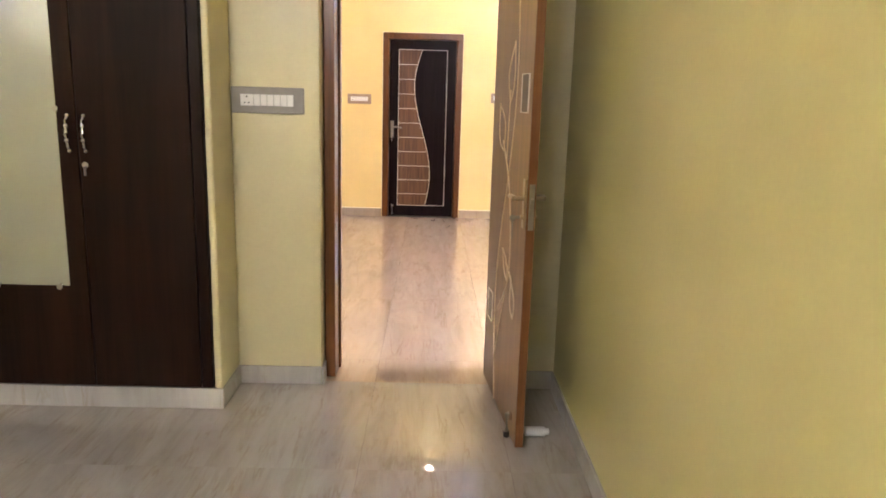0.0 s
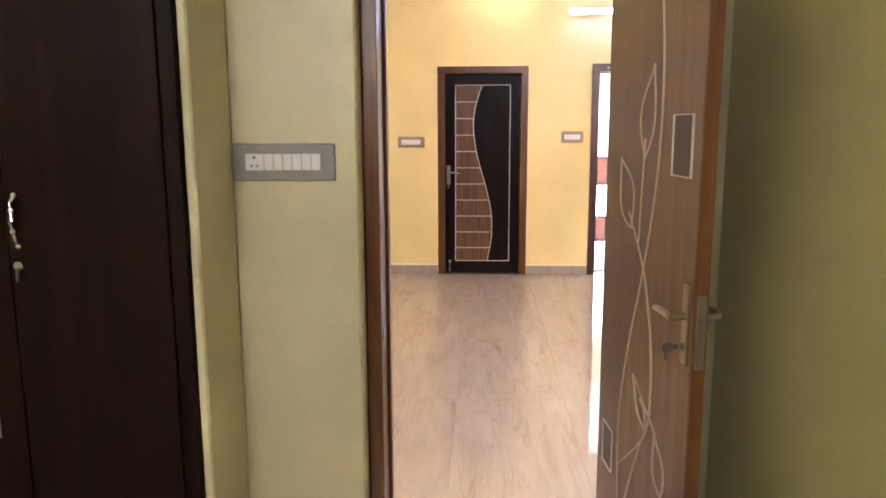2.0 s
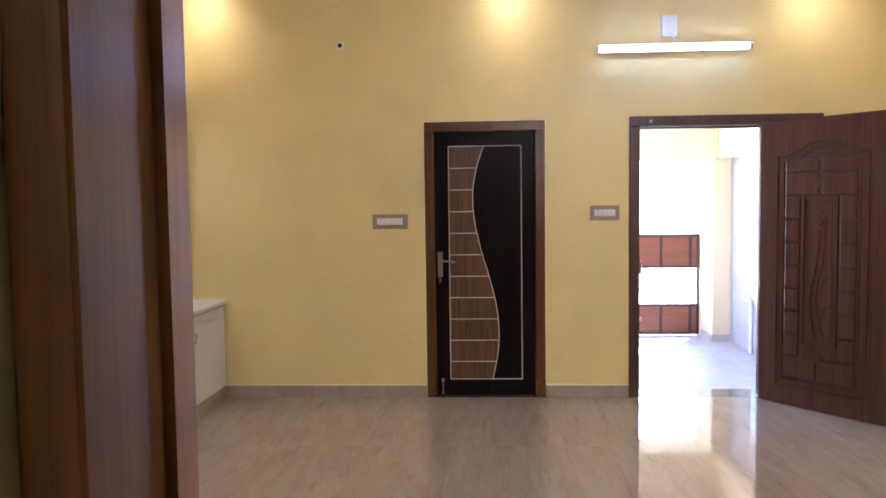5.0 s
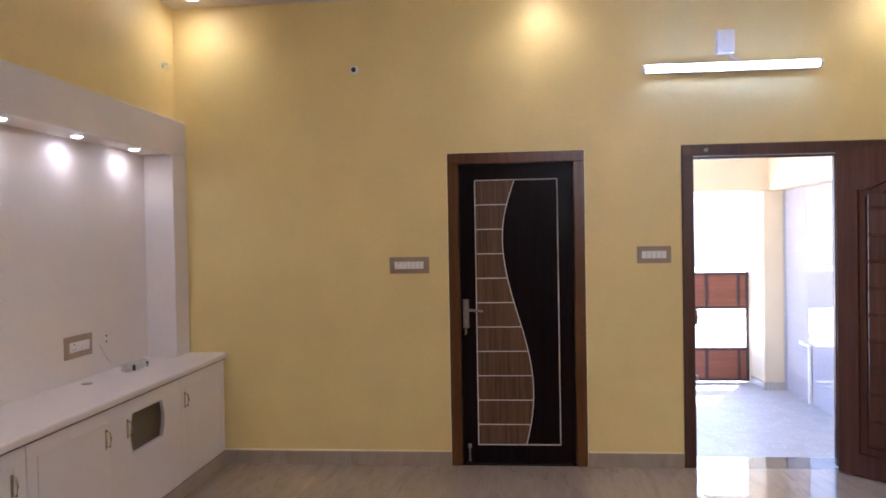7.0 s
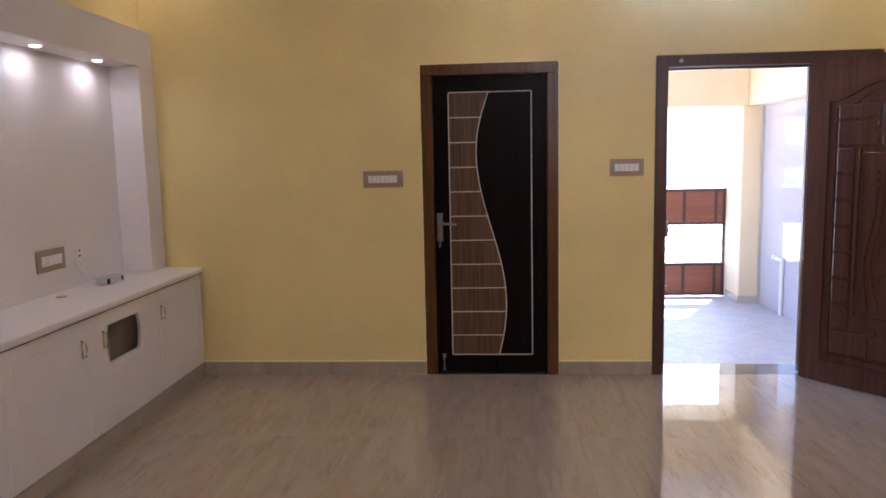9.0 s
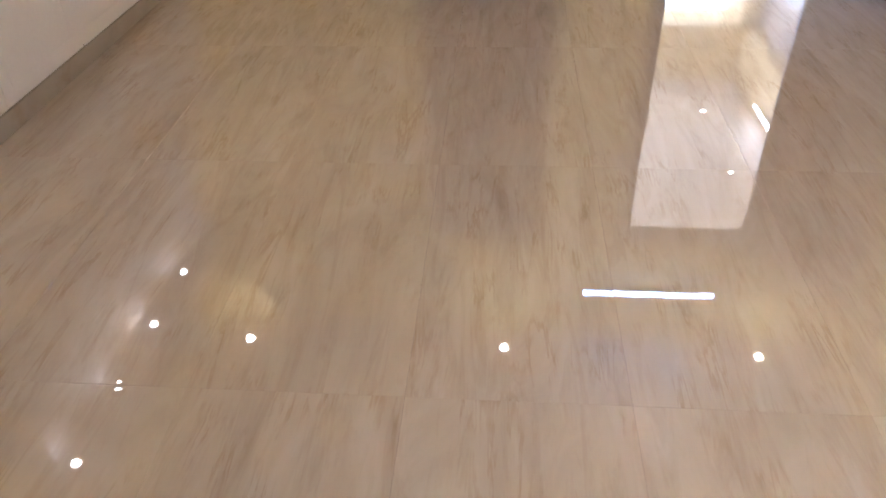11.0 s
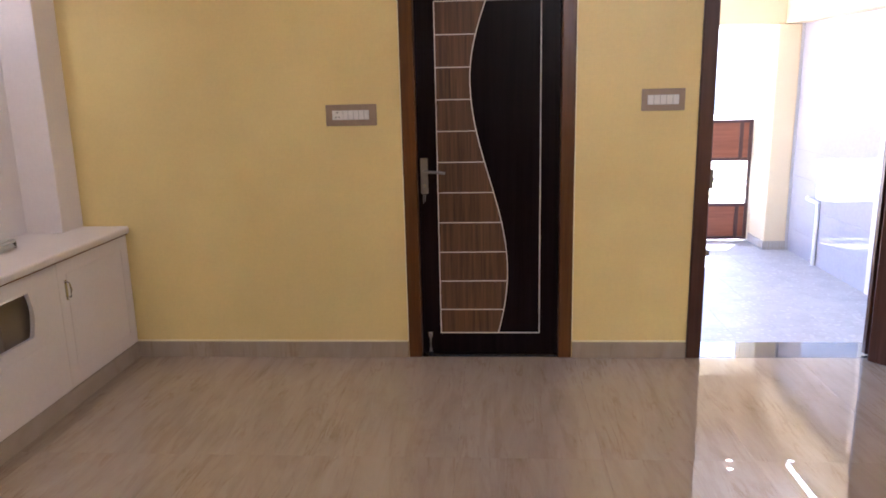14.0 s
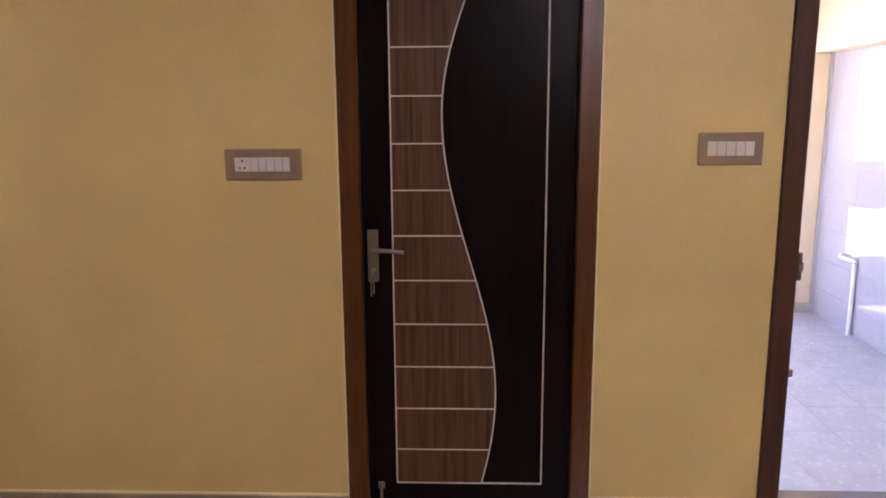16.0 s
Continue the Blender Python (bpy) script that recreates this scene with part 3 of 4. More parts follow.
def arch(off, n=24):
    """The border's outline with its wavy arched top, off metres inside it."""
    l, r, lo = cx - bw + off, cx + bw - off, bz0 + off
    top = [(l + (r - l) * i / n, bz1 - off + 0.10 * (0.5 + 0.5 * math.cos(2 * math.pi * (i / n - 0.5))) ** 1.3) for i in range(n + 1)]
    return [(l, lo), *top, (r, lo)]


part("outer_moulding", ribbon(bmesh.new(), arch(0), 0.024, -0.014, 0.0, True), MAIN_DOOR, slab)
part("inner_moulding", ribbon(bmesh.new(), arch(0.05), 0.014, -0.010, 0.0, True), MAIN_DOOR, slab)
ci, zi0, zi1 = 0.115, 0.47, 1.50
part("centre_moulding", ribbon(bmesh.new(), [(cx - ci, zi0), (cx + ci, zi0), (cx + ci, zi1), (cx - ci, zi1)], 0.026, -0.015, 0.0, True), MAIN_DOOR, slab)
part("centre_field", boxes((cx - ci + 0.03, cx + ci - 0.03, -0.005, 0.001, zi0 + 0.03, zi1 - 0.03), bevel=0.003), MAIN_DOOR, slab)
rows_z = [0.215 + 0.162 * k for k in range(10)]
for k, z in enumerate(rows_z):
    top = z + 0.15
    for side in (-1, 1):
        inner = ci + 0.022 if zi0 - 0.1 < z and top < zi1 + 0.1 else 0.012
        a, b = sorted((cx + side * inner, cx + side * (bw - 0.065)))
        part("raised_block", boxes((a, b, -0.011, 0.001, z, min(top, 1.76)), bevel=0.008, seg=2), MAIN_DOOR, slab)
bm = bmesh.new()
for z in (0.375, 1.60):
    cyl(bm, (cx, -0.006, z), 0.035, 0.016, "y", 8)
part("rosette", bm, MAIN_DOOR, slab)
bm = bmesh.new()
ribbon(bm, curve_pts([(cx - 0.03, 0.53), (cx - 0.06, 0.78), (cx - 0.01, 1.10), (cx, 1.36)]), 0.014, -0.013, -0.004)
ribbon(bm, curve_pts([(cx + 0.03, 0.53), (cx - 0.02, 0.80), (cx + 0.03, 1.10), (cx + 0.04, 1.36)]), 0.014, -0.013, -0.004)
for z in (0.66, 0.86, 1.06):
    ribbon(bm, curve_pts([(cx + 0.01, z), (cx + 0.04, z + 0.07), (cx + 0.075, z + 0.08)]), 0.012, -0.012, -0.004)
for z in (1.28, 1.33, 1.39):
    cyl(bm, (cx + 0.005, -0.008, z), 0.018, 0.012, "y", 10)
part("carved_stems", bm, MAIN_DOOR, slab)


# ---- switch boards ----
def switch_board(name, x0, x1, z0, z1, m, sockets, switches, material, label):
    t = thing(name, label, "switch board", m)
    w, h = x1 - x0, z1 - z0
    part("cover_plate", boxes((x0, x1, -0.012, 0, z0, z1), bevel=0.004, seg=2), material, t)
    a, b, c, d = x0 + w * 0.13, x1 - w * 0.14, z0 + h * 0.28, z1 - h * 0.27
    part("module_bed", boxes((a, b, -0.015, -0.010, c, d), bevel=0.001), SHADOW_GAP, t, "module bed greyed to show shaded gaps between modules")
    n = sockets * 2 + switches
    u = (b - a) / n
    x = a
    for _ in range(sockets):
        so = part("socket", boxes((x + 0.001, x + 2 * u - 0.001, -0.018, -0.014, c + 0.001, d - 0.001), bevel=0.001), MODULE, t)
        for ox, oz, r in ((0, 0.28, 0.0042), (-0.3, -0.22, 0.0034), (0.3, -0.22, 0.0034)):
            part("pin_hole", cyl(bmesh.new(), (x + u + ox * u, -0.0183, (c + d) / 2 + oz * (d - c)), r, 0.002, "y", 12), BLACK, so)
        x += 2 * u
    for _ in range(switches):
        bm = boxes((x + 0.0018, x + u - 0.0018, -0.018, -0.014, c + 0.001, d - 0.001), bevel=0.001)
        bm.verts.ensure_lookup_table()
        for v in bm.verts:
            if v.co.z < (c + d) / 2 and v.co.y < -0.0165:
                v.co.y += 0.0022
        part("switch", bm, MODULE, t)
        x += u
    return t


switch_board("switch_board", -0.852, -0.582, 1.299, 1.41, pose(0, 0, 0), 1, 5, PLATE, "taupe switch board with white socket and five switches")
switch_board("switch_board", 0.79, 1.008, 1.346, 1.457, pose(0, 0, 0), 0, 5, PLATE, "taupe switch board with five white switches")
switch_board("switch_board", -0.802, -0.466, 1.331, 1.451, pose(0, YB, 0), 1, 6, PLATE_GREY, "grey switch board with white socket and switches")
switch_board("switch_board", -0.13, 0.13, -0.062, 0.062, pose(NB, -1.005, 0.965, 0, 0, 90), 1, 3, PLATE, "taupe socket board inside the white niche")

# ---- display unit on the west wall ----
niche = thing("niche_surround", "white painted box surround with a lit niche", "wall niche")
NT, SI = 2.122, 0.205      # underside of the header, width of the side posts
part("back_panel", boxes((NB - 0.02, NB, UE + SI, -SI, 0.772, NT)), WHITE, niche)
part("top_box", boxes((NB - 0.02, FX, UE, -0.003, NT, 2.36), bevel=0.004), WHITE, niche)
part("side_box", boxes((NB - 0.02, FX, -SI, -0.003, 0.772, NT), bevel=0.003), WHITE, niche)
part("side_box", boxes((NB - 0.02, FX, UE, UE + SI, 0.772, NT), bevel=0.003), WHITE, niche)

# counter top with a rounded front edge and corner
bm = bmesh.new()
fx, rr = -1.994, 0.028
out = [(NB, UE), (fx, UE)] + [(fx - rr + rr * math.cos(a), -0.004 - rr + rr * math.sin(a)) for a in [k * math.pi / 16 for k in range(9)]] + [(NB, -0.004)]
vb = [bm.verts.new((x, y, 0.734)) for x, y in out]
f = bm.faces.new(vb)
ex = bmesh.ops.extrude_face_region(bm, geom=[f])
vs = [g for g in ex["geom"] if isinstance(g, bmesh.types.BMVert)]
bmesh.ops.translate(bm, vec=(0, 0, 0.038), verts=vs)
es = [e for e in bm.edges if e.verts[0].co.z == e.verts[1].co.z and (e.verts[0].co.x > NB + 0.01 or e.verts[1].co.x > NB + 0.01)]
bmesh.ops.bevel(bm, geom=es, offset=0.011, segments=4, affect="EDGES", profile=0.5)
counter = tagged(new("counter_top", finish("counter_top", bm, CABINET_WHITE, True)), "white bullnosed counter top over the low cabinets", "counter")

CF = -2.022
part("under_strip", boxes((CF - 0.01, -2.004, UE, -0.03, 0.728, 0.7335)), LIP, counter, "thin brown strip under the counter edge")
plinth = skirting("baseboard_unit", [(XL, CF + 0.006, UE, -0.014)], SKIRT, "taupe tile plinth under the white cabinets")


def barrel(y0, y1, z0, z1, bow, n=6):
    """An outline with straight top and bottom and outward-bowed sides, four runs of n + 1 points from the (y1, z1) corner round."""
    zm, half = (z0 + z1) / 2, (z1 - z0) / 2

    def side(k):
        return bow * (1 - k * k)

    pts = []
    for sy, ks in ((1, [i / n for i in range(n + 1)]), (-1, [1 - i / n for i in range(n + 1)]), (-1, [-i / n for i in range(n + 1)]), (1, [-1 + i / n for i in range(n + 1)])):
        pts += [((y1 + side(k)) if sy > 0 else (y0 - side(k)), zm + half * k) for k in ks]
    return pts


def bow_handle(parent, y, z):
    bm = bmesh.new()
    tube(bm, [(CF + 0.002, y, z + 0.04), (CF + 0.02, y, z + 0.035), (CF + 0.026, y, z), (CF + 0.02, y, z - 0.035), (CF + 0.002, y, z - 0.04)], [0.006, 0.0045, 0.005, 0.0045, 0.006], 10)
    p = part("handle", bm, CHROME, parent, "chrome bow handle", True)
    part("handle_plate", boxes((CF, CF + 0.003, y - 0.009, y + 0.009, z - 0.05, z + 0.05), bevel=0.001), CHROME, p)


def low_cabinet(y0, y1, handle_y, window):
    label = "white low cabinet with a barrel-shaped dark glass window" if window else "white low cabinet with chrome bow handle"
    t = thing("low_cabinet", label, "cabinet", group="low cabinets under the counter")
    part("carcass", boxes((XL + 0.01, CF - 0.02, y0, y1, SK + 0.001, 0.10), (XL + 0.01, CF - 0.02, y0, y0 + 0.012, 0.10, 0.727), (XL + 0.01, CF - 0.02, y1 - 0.012, y1, 0.10, 0.727), (XL + 0.004, XL + 0.01, y0, y1, 0.10, 0.727)), CABINET_WHITE, t)
    a, b, lo, hi = y0 + 0.0015, y1 - 0.0015, SK + 0.003, 0.7255
    bm = bmesh.new()
    if window:
        hole = barrel(-1.25, -0.92, 0.44, 0.65, 0.026)[::-1]
        hole = [q for i, q in enumerate(hole) if q != hole[i - 1]]
        n = len(hole)
        cy, cz = (-1.25 - 0.963) / 2, 0.545
        ring = []
        for y, z in hole:
            ey = b if y > cy else a
            if abs(z - 0.65) < 1e-6:
                ring.append((ey, hi))
            elif abs(z - 0.44) < 1e-6:
                ring.append((ey, lo))
            else:
                ring.append((ey, lo + (hi - lo) * (z - 0.44) / 0.21))
        for x, flip in ((CF, False), (CF - 0.02, True)):
            vi, vo = [bm.verts.new((x, *q)) for q in hole], [bm.verts.new((x, *q)) for q in ring]
            for i in range(n):
                j = (i + 1) % n
                bm.faces.new((vi[i], vi[j], vo[j], vo[i]))
            if not flip:
                first = vi
            else:
                for i in range(n):
                    j = (i + 1) % n
                    bm.faces.new((first[i], first[j], vi[j], vi[i]))
        door = part("door", bm, CABINET_WHITE, t)
        rim = [(y, z) for y, z in hole]
        pane = part("window", prism_x([(cy + (y - cy) * 1.03, cz + (z - cz) * 1.03) for y, z in rim], CF - 0.026, CF - 0.022), PANE, door, "brown tinted glass window pane")
        pane.visible_shadow = False
        part("window_bead", ribbon_x(rim, 0.008, CF, CF + 0.003), CABINET_WHITE, door)
        part("panel_moulding", boxes((CF, CF + 0.002, a + 0.07, b - 0.07, 0.375, 0.381), (CF, CF + 0.002, a + 0.07, b - 0.07, lo + 0.07, lo + 0.076)), CABINET_WHITE, door)
    else:
        box(bm, CF - 0.02, CF, a, b, lo, hi, bevel=0.0025)
        door = part("door", bm, CABINET_WHITE, t)
        bm = bmesh.new()
        m = 0.07
        for q in ((a + m, a + m + 0.006, lo + m, hi - m), (b - m - 0.006, b - m, lo + m, hi - m), (a + m, b - m, lo + m, lo + m + 0.006), (a + m, b - m, hi - m - 0.006, hi - m)):
            box(bm, CF, CF + 0.002, *q)
        part("panel_moulding", bm, CABINET_WHITE, door)
    bow_handle(door, handle_y, 0.58)
    return t


def ribbon_x(pts, w, x0, x1):
    """A closed bead of width w along points (y, z), standing from x0 to x1."""
    bm = ribbon(bmesh.new(), pts, w, -x1, -x0, True)
    for v in bm.verts:
        v.co = (-v.co.y, v.co.x, v.co.z)
    return bm


def prism_x(outline, x0, x1):
    bm = bmesh.new()
    f = [bm.verts.new((x1, y, z)) for y, z in outline]
    b = [bm.verts.new((x0, y, z)) for y, z in outline]
    bm.faces.new(f)
    bm.faces.new(b[::-1])
    for i in range(len(f)):
        j = (i + 1) % len(f)
        bm.faces.new((f[j], f[i], b[i], b[j]))
    return bm


low_cabinet(-0.69, -0.014, -0.632, False)
low_cabinet(-1.39, -0.69, -1.30, True)
low_cabinet(-2.09, -1.39, -1.50, False)
low_cabinet(UE, -2.09, -2.18, False)

outlet = thing("cable_outlet", "small white outlet with two dark holes in the niche", "outlet", pose(NB, -0.72, 0.968))
part("plate", boxes((0, 0.006, -0.014, 0.014, -0.034, 0.034), bevel=0.002), MODULE, outlet)
bm = cyl(cyl(bmesh.new(), (0.006, 0, 0.017), 0.008, 0.003, "x", 12), (0.006, 0, -0.017), 0.008, 0.003, "x", 12)
part("holes", bm, BLACK, outlet)

coil = thing("cable_coil", "loose coil of grey cable on the white counter", "cable", pose(-2.32, -0.66, 0.772))
for k in range(7):
    ry, rx, lift = 0.105 - 0.006 * (k % 4), 0.036 + 0.004 * (k % 3), 0.006 + 0.0065 * k
    loop = [(rx * math.cos(a) + 0.02 * math.sin(a) * (k % 2), ry * math.sin(a), lift + 0.004 * math.sin(2 * a + k)) for a in [i * math.pi / 14 for i in range(29)]]
    part("loop", tube(bmesh.new(), loop, 0.0042, 7), CABLE, coil, smooth=True)
part("tail", tube(bmesh.new(), [(-0.142, -0.125, 0.17), (-0.11, -0.12, 0.10), (-0.08, -0.105, 0.05), (-0.03, -0.09, 0.035), (0.0, -0.085, 0.03)], 0.004, 7), CABLE, coil, smooth=True)
for y in (-0.075, 0.08):
    part("tie", boxes((0.03, 0.047, y - 0.006, y + 0.006, 0.006, 0.04), bevel=0.004, seg=2), BLACK, coil, "black cable tie")
grommet = tagged(new("cable_grommet", finish("cable_grommet", cyl(bmesh.new(), (0, 0, 0.002), 0.028, 0.004, "z", 24), PLATE_GREY)), "grey round cable grommet in the counter", "grommet")
grommet.matrix_basis = pose(-2.355, -1.10, 0.772)

hook = thing("wall_hook", "small pale hook on the yellow wall", "hook", pose(XL, -0.16, 2.725))
part("base", cyl(bmesh.new(), (0.005, 0, 0), 0.018, 0.01, "x", 16), RUBBER, hook)
part("prong", tube(bmesh.new(), [(0.008, 0, 0.01), (0.04, 0, 0.004), (0.045, 0, -0.02), (0.03, 0, -0.032)], 0.006, 8), RUBBER, hook)

eye_outlet = thing("wall_conduit_outlet", "small white ring outlet with dark hole on the yellow wall", "outlet", pose(-1.068, 0, 2.68))
part("ring", cyl(bmesh.new(), (0, -0.008, 0), 0.03, 0.016, "y", 20, 0.026), MODULE, eye_outlet)
part("hole", cyl(bmesh.new(), (-0.004, -0.017, 0), 0.017, 0.004, "y", 18), BLACK, eye_outlet)

# ---- lights ----
batten = thing("tube_light", "lit white tube light on the yellow wall above the door", "tube light", pose(1.386, 0, 2.602))
part("batten", boxes((-0.535, 0.535, -0.042, 0, -0.016, 0.02), (-0.54, 0.54, -0.060, -0.040, 0.023, 0.028), (-0.54, 0.54, -0.054, -0.040, -0.028, -0.023), (-0.54, 0.54, -0.044, -0.040, -0.023, 0.023), bevel=0.001), MODULE, batten, "white batten")
part("tube", cyl(bmesh.new(), (0, -0.064, 0), 0.020, 1.08, "x", 18), TUBE_GLOW, batten, "glowing white tube", True)
for s in (-1, 1):
    part("end_cap", cyl(bmesh.new(), (s * 0.549, -0.066, 0), 0.024, 0.02, "x", 18), MODULE, batten)
junction = thing("junction_box", "white square box on the wall above the tube light", "junction box", pose(1.36, 0, 2.765))
part("box", boxes((-0.055, 0.055, -0.045, 0, -0.075, 0.075), bevel=0.004), MODULE, junction)
part("lead", tube(bmesh.new(), [(0.02, -0.02, -0.07), (0.05, -0.03, -0.11), (0.1, -0.03, -0.13)], 0.006, 8), MODULE, junction)


def ceiling_spot(x, y, watts):
    t = thing("ceiling_spot", "lit round recessed ceiling spotlight", "ceiling light", pose(x, y, CEIL), group="ceiling spots")
    part("trim_ring", cyl(bmesh.new(), (0, 0, -0.004), 0.052, 0.008, "z", 24, 0.048), MODULE, t)
    part("lens", cyl(bmesh.new(), (0, 0, -0.009), 0.036, 0.003, "z", 24), SPOT_GLOW, t, "glowing warm lens")
    spot_lamp(x, y, CEIL - 0.02, watts)


for x in (-2.1, 0.195, 2.39):
    ceiling_spot(x, -0.22, 0.9)
    # This row over the south side is unseen, added to fill the hall.
    ceiling_spot(x, -4.58, 0.5)
for k in range(4):
    y = -0.53 - 0.6 * k
    t = thing("niche_spot", "small lit downlight under the niche top", "downlight", pose(-2.36, y, NT), group="niche spots")
    part("trim_ring", cyl(bmesh.new(), (0, 0, -0.003), 0.036, 0.006, "z", 20), MODULE, t)
    part("lens", cyl(bmesh.new(), (0, 0, -0.007), 0.026, 0.002, "z", 20), NICHE_GLOW, t, "glowing lens")
    spot_lamp(-2.36, y, NT - 0.015, 0.23, 168, (1.0, 0.93, 0.90), 0.6, 0.02)
# Added fill lamp: an unseen copy of the tube that brightens the hall.
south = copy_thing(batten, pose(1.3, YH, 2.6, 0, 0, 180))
tagged(south, "unseen tube light added by the bedroom door to fill the hall")
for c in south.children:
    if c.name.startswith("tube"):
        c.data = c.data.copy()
        c.data.materials[0] = SOUTH_FILL
# unseen tube added as the bedroom's light, high on the wall behind the walker
bt = thing("tube_light", "unseen tube light assumed high on the bedroom wall", "tube light", pose(-0.9, YBACK, 2.55))
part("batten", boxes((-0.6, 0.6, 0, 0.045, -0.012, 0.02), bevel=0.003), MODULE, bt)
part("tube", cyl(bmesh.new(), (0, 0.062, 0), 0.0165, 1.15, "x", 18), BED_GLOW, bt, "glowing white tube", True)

# ---- wardrobe ----
ward = thing("wardrobe", "dark walnut built-in wardrobe with a mirror door", "wardrobe")
part("carcass", boxes((BL, SIDE - 0.032, FRONT + 0.03, YH - 0.26, 0.10, CEIL - 0.01)), WARDROBE, ward)
part("plinth", boxes((BL, SIDE + 0.012, FRONT - 0.012, FRONT + 0.002, 0.0, 0.098), bevel=0.002), GREY_SKIRT, ward, "grey stone tile plinth")
part("side_stile", boxes((-0.892, SIDE - 0.036, FRONT - 0.004, FRONT + 0.03, 0.10, CEIL - 0.01), bevel=0.003), WARDROBE, ward)


def ornate_handle(parent, x):
    bm = bmesh.new()
    y = FRONT - 0.012
    tube(bm, [(x, y, 1.312), (x, y - 0.02, 1.295), (x, y - 0.03, 1.24), (x, y - 0.02, 1.182), (x, y, 1.165)], [0.009, 0.006, 0.0075, 0.006, 0.009], 10)
    for z in (1.312, 1.27, 1.21, 1.165):
        bmesh.ops.create_uvsphere(bm, u_segments=10, v_segments=6, radius=0.0105, matrix=Matrix.Translation((x, y - (0.022 if 1.17 < z < 1.3 else 0.004), z)))
    part("handle", bm, CHROME, parent, "ornate curved chrome handle", True)


for k, (x0, x1) in enumerate(((-1.368, -0.894), (-1.868, -1.372), (BL + 0.006, -1.872))):
    d = part("door", boxes((x0, x1, FRONT - 0.012, FRONT + 0.02, 0.105, 2.25), bevel=0.002), WARDROBE, ward)
    if k < 2:
        ornate_handle(d, (-1.336, -1.404)[k])
    if k == 0:
        part("lock", cyl(bmesh.new(), (-1.343, FRONT - 0.014, 1.105), 0.014, 0.008, "y", 16), CHROME, d, "round chrome lock with key")
        part("key", boxes((-1.346, -1.340, FRONT - 0.03, FRONT - 0.016, 1.06, 1.10), bevel=0.001), STEEL, d)
    if k == 1:
        mir = part("mirror", boxes((-1.80, -1.448, FRONT - 0.018, FRONT - 0.013, 0.572, 1.98), bevel=0.001), MIRROR, d, "tall frameless mirror")
        for x, z in ((-1.76, 0.568), (-1.49, 0.568), (-1.448, 1.34), (-1.80, 1.34)):
            part("mirror_clip", cyl(bmesh.new(), (x, FRONT - 0.02, z), 0.013, 0.014, "y", 12), CHROME, mir, "small chrome mirror clip")
    part("loft_door", boxes((x0, x1, FRONT - 0.012, FRONT + 0.02, 2.26, CEIL - 0.012), bevel=0.002), WARDROBE, ward)

# ---- porch things ----
gate = thing("porch_gate", "dark brown steel gate with wood panels and an open middle band", "gate", pose(0, 5.22, PZ))
GX0, GX1 = 1.28, 3.152
for z in (0.025, 0.44, 1.0, 1.455):
    part("rail", boxes((GX0, GX1, -0.02, 0.02, z - 0.019, z + 0.019), bevel=0.002), GATE_STEEL, gate)
BARS = (1.30, 1.71, 2.14, 2.60, 3.02, 3.13)
for x in BARS:
    for z0, z1 in ((0.044, 0.421), (1.019, 1.436)):
        part("upright", boxes((x - 0.022, x + 0.022, -0.018, 0.018, z0, z1), bevel=0.002), GATE_STEEL, gate)
for x in (1.30, 3.132):
    part("upright", boxes((x - 0.017, x + 0.017, -0.018, 0.018, 0.459, 0.981), bevel=0.002), GATE_STEEL, gate)
for a, b in zip(BARS, BARS[1:]):
    for z0, z1 in ((0.044, 0.421), (1.019, 1.436)):
        part("wood_panel", boxes((a + 0.022, b - 0.022, -0.007, 0.007, z0, z1)), GATE_PANEL, gate, "reddish wood infill panel")

pipe = thing("drain_pipe", "white plastic drain pipe with elbow on the tiled wall", "pipe", pose(3.414, 0, PZ))
part("riser", cyl(bmesh.new(), (0, 3.895, 0.325), 0.02, 0.65, "z", 16), PVC, pipe, smooth=True)
part("elbow", tube(bmesh.new(), [(0, 3.895, 0.64), (0, 3.88, 0.665), (0, 3.91, 0.67), (0, 4.10, 0.67)], 0.021, 12), PVC, pipe, smooth=True)
part("tap", cyl(bmesh.new(), (-0.005, 4.12, 0.68), 0.027, 0.05, "y", 14), PVC, pipe)

porch_tube = copy_thing(batten, pose(3.25, 2.96, 2.60, 0, 0, -90))
tagged(porch_tube, "lit white tube light along the porch beam")
for c in porch_tube.children:
    if c.name.startswith("tube"):
        c.data = c.data.copy()
        c.data.materials[0] = PORCH_GLOW
for y in (2.27, 3.75):
    t = thing("porch_spot", "small lit round spotlight in the porch ceiling", "ceiling light", pose(2.66, y, 2.8), group="porch ceiling spots")
    part("trim_ring", cyl(bmesh.new(), (0, 0, -0.004), 0.045, 0.008, "z", 24, 0.041), MODULE, t)
    part("lens", cyl(bmesh.new(), (0, 0, -0.009), 0.026, 0.003, "z", 24), SPOT_GLOW, t, "glowing warm lens")

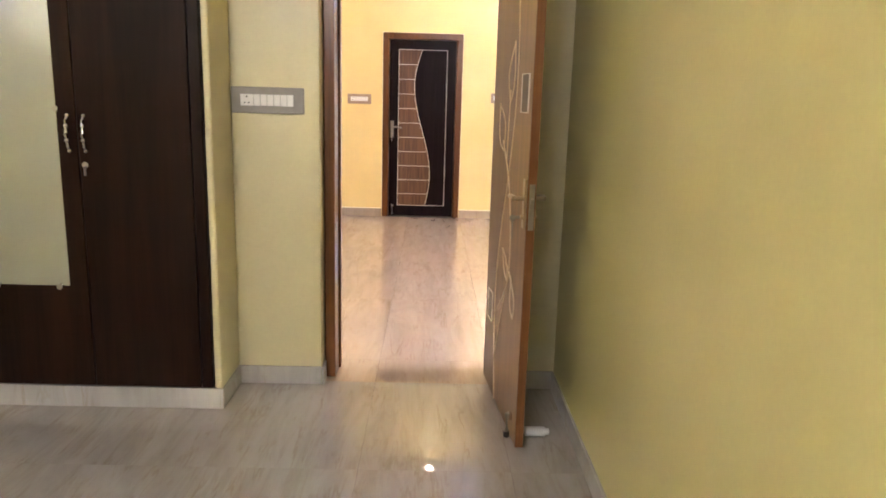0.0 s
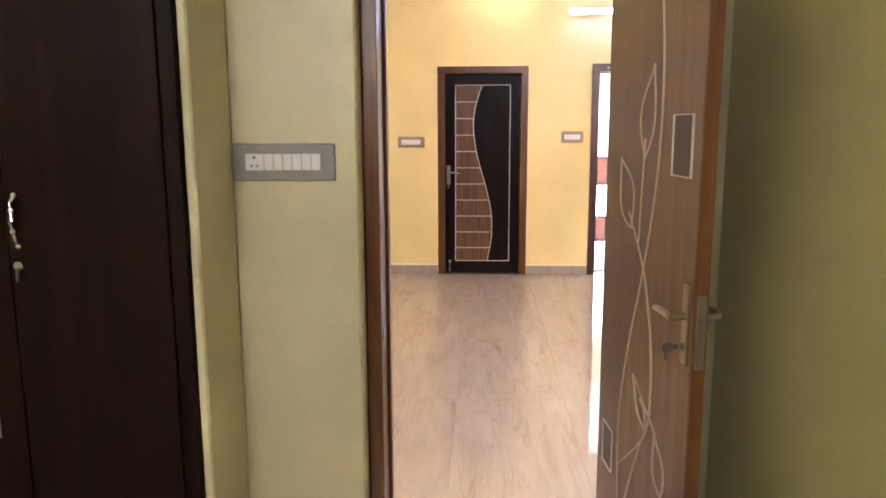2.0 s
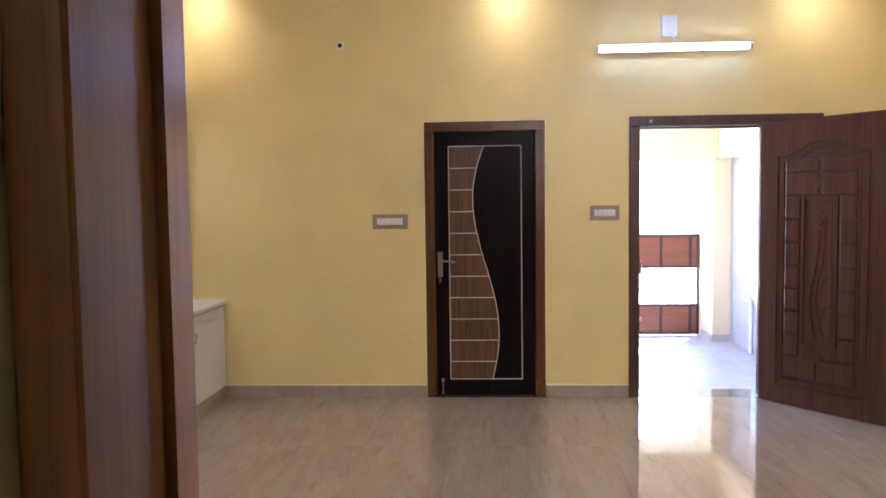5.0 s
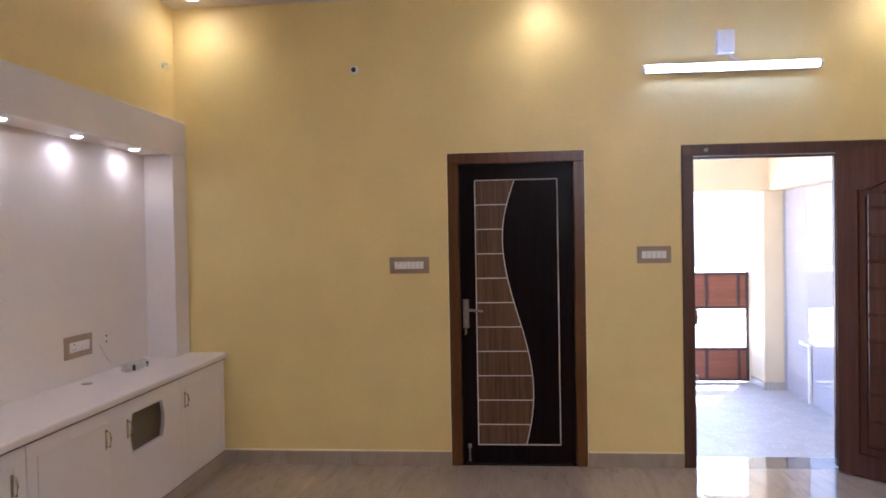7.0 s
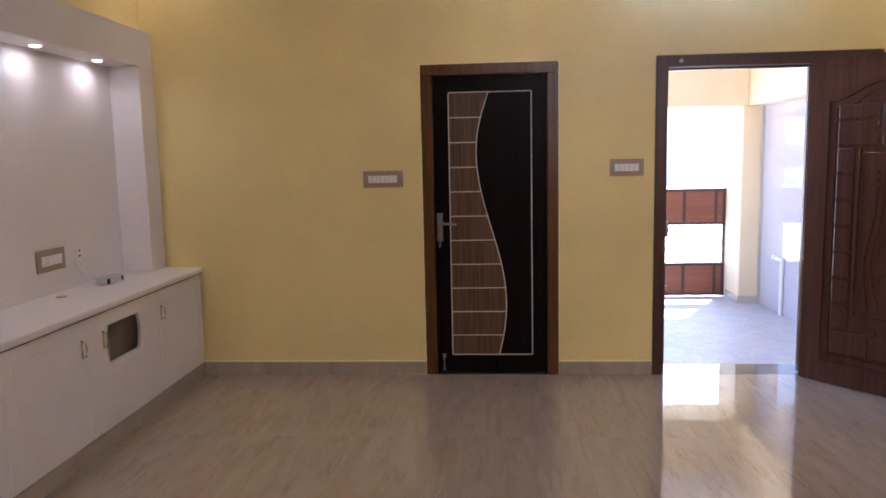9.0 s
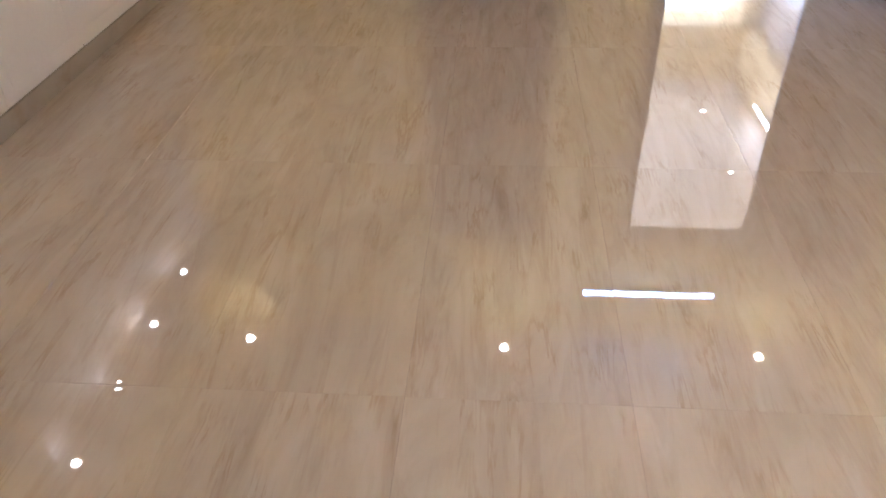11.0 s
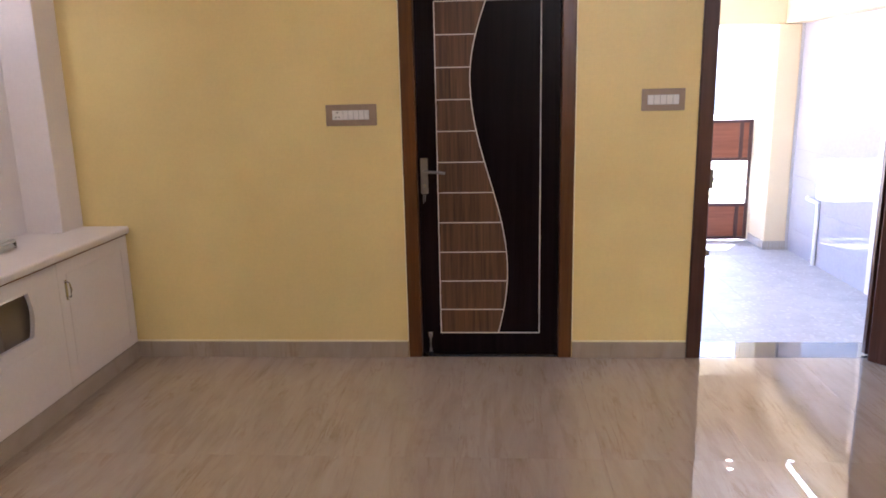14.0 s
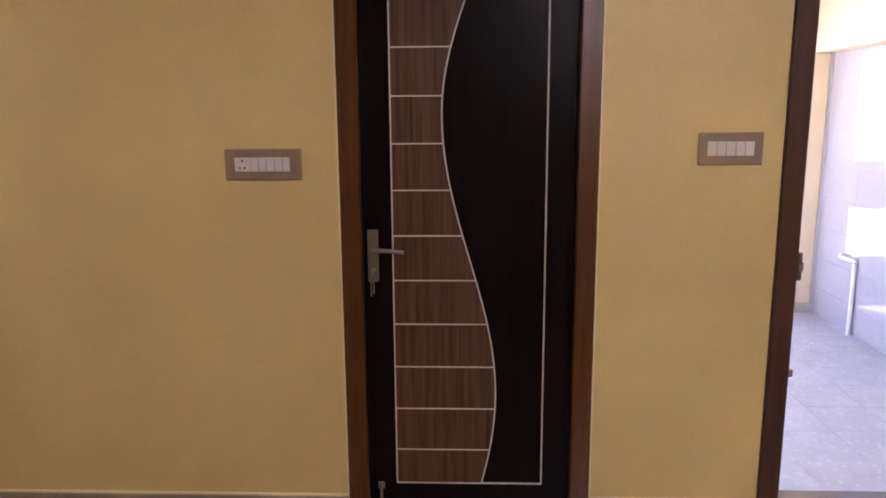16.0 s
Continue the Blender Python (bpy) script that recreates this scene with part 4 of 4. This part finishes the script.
# ---- outside ----
struct("ground", boxes((-400, 400, -400, 800, -0.9, -0.575)), SAND, "pale sandy ground round the house", "ground")
struct("road", boxes((-400, 400, 8.0, 12.0, -0.58, -0.55)), CONCRETE, "pale concrete lane outside the gate", "road")
house = thing("house", "pale plastered flat-roofed house across the open ground", "house", pose(0, 45, -0.575))
part("wall", boxes((-16, 16, 0, 9, 0, 6.6)), FACADE, house)
part("roof", boxes((-16.4, 16.4, -0.5, 9.4, 6.6, 6.85)), FACADE, house)
part("parapet", boxes((-16.2, 16.2, -0.3, -0.1, 6.85, 7.6)), FACADE, house)
for x in (-13, -9, -5, -1):
    for z in (1.0, 4.2):
        w_ = part("window", boxes((x - 0.9, x + 0.9, -0.02, 0.02, z, z + 1.4)), GLASS, house)
        part("frame", boxes((x - 0.98, x + 0.98, -0.07, -0.02, z - 0.08, z), (x - 0.98, x + 0.98, -0.07, -0.02, z + 1.4, z + 1.48), (x - 0.98, x - 0.9, -0.07, -0.02, z, z + 1.4), (x + 0.9, x + 0.98, -0.07, -0.02, z, z + 1.4)), MODULE, w_)
        part("sunshade", boxes((x - 1.15, x + 1.15, -0.55, -0.0, z + 1.55, z + 1.65)), FACADE, w_)
rng = random.Random(4)
verts, faces = [], []
for k in range(700):
    c = Vector((rng.uniform(0.5, 4.5), 6.4 + rng.gauss(0, 0.3), -0.55 + abs(rng.gauss(0.5, 0.28))))
    u = Vector((rng.uniform(-1, 1), rng.uniform(-1, 1), rng.uniform(-1, 1))).normalized() * 0.06
    v = u.cross(Vector((rng.uniform(-1, 1), rng.uniform(-1, 1), 1))).normalized() * 0.028
    i = len(verts)
    verts += [c - u, c + v, c + u, c - v]
    faces.append((i, i + 1, i + 2, i + 3))
me = bpy.data.meshes.new("shrubs")
me.from_pydata(verts, [], faces)
me.materials.append(LEAFMAT)
tagged(new("shrubs", me), "low leafy shrubs beyond the gate", "shrubs", kind="stuff")


# ---- tiles ----
def tile_mesh(name, w, d, z0, z1, edge, dip, material):
    """A tile of half sizes w, d whose rim falls away by dip over its last edge metres."""
    bm = bmesh.new()
    rings = []
    for iw, id_, z in ((w, d, z0), (w, d, z1 - dip - 0.0003), (w - 0.0003, d - 0.0003, z1 - dip), (w - edge, d - edge, z1)):
        rings.append([bm.verts.new((sx * iw, sy * id_, z)) for sx, sy in ((-1, -1), (1, -1), (1, 1), (-1, 1))])
    for p, q in zip(rings, rings[1:]):
        for k in range(4):
            bm.faces.new((p[k], p[(k + 1) % 4], q[(k + 1) % 4], q[k]))
    bm.faces.new(rings[-1])
    bm.faces.new(rings[0][::-1])
    return finish(name, bm, material)


def lay_tiles(parent, xs, ys, z0, z1, material, gap, name="tile", edge=0.012, dip=0.0):
    cache = {}
    for x0, x1 in zip(xs, xs[1:]):
        for y0, y1 in zip(ys, ys[1:]):
            key = (round(x1 - x0, 3), round(y1 - y0, 3))
            if key not in cache:
                cache[key] = tile_mesh(name, key[0] / 2 - gap, key[1] / 2 - gap, z0, z1, edge, dip, material)
            o = new(name, cache[key])
            o.location = ((x0 + x1) / 2, (y0 + y1) / 2, 0)
            o.parent = parent


def steps(a, b, start, size):
    cuts = [a] + [start + size * k for k in range(-40, 41) if a + 0.03 < start + size * k < b - 0.03] + [b]
    return cuts


lay_tiles(floor, steps(XL, XR, 0.47, 0.6), steps(YH - 0.23, 0.0, -1.135, 1.2), -0.012, 0.0, TILE, 0.0002, dip=0.0001)
lay_tiles(floor, steps(BL, BR, 0.47, 0.6), steps(YBACK, YH - 0.23, -1.135, 1.2), -0.012, 0.0, BED_TILE, 0.0002, dip=0.0001)
lay_tiles(porch_floor, steps(0.65, 3.448, 0.7, 0.4), steps(0.25, 5.15, 0.25, 0.4), PZ - 0.01, PZ, PAVER, 0.0006, name="paver")
rows_y = steps(2.83, 4.655, 2.83, 0.6)
rows_z = [PZ, -0.2, 0.1, 0.4, 0.7, 1.0, 1.3, 1.6, 1.9, 2.058]
for y0, y1 in zip(rows_y, rows_y[1:]):
    for z0, z1 in zip(rows_z, rows_z[1:]):
        o = new("wall_tile", finish("wall_tile", boxes((3.438, 3.448, y0 + 0.0006, y1 - 0.0006, z0 + 0.0006, z1 - 0.0006)), WALL_TILE))
        o.parent = porch_wall
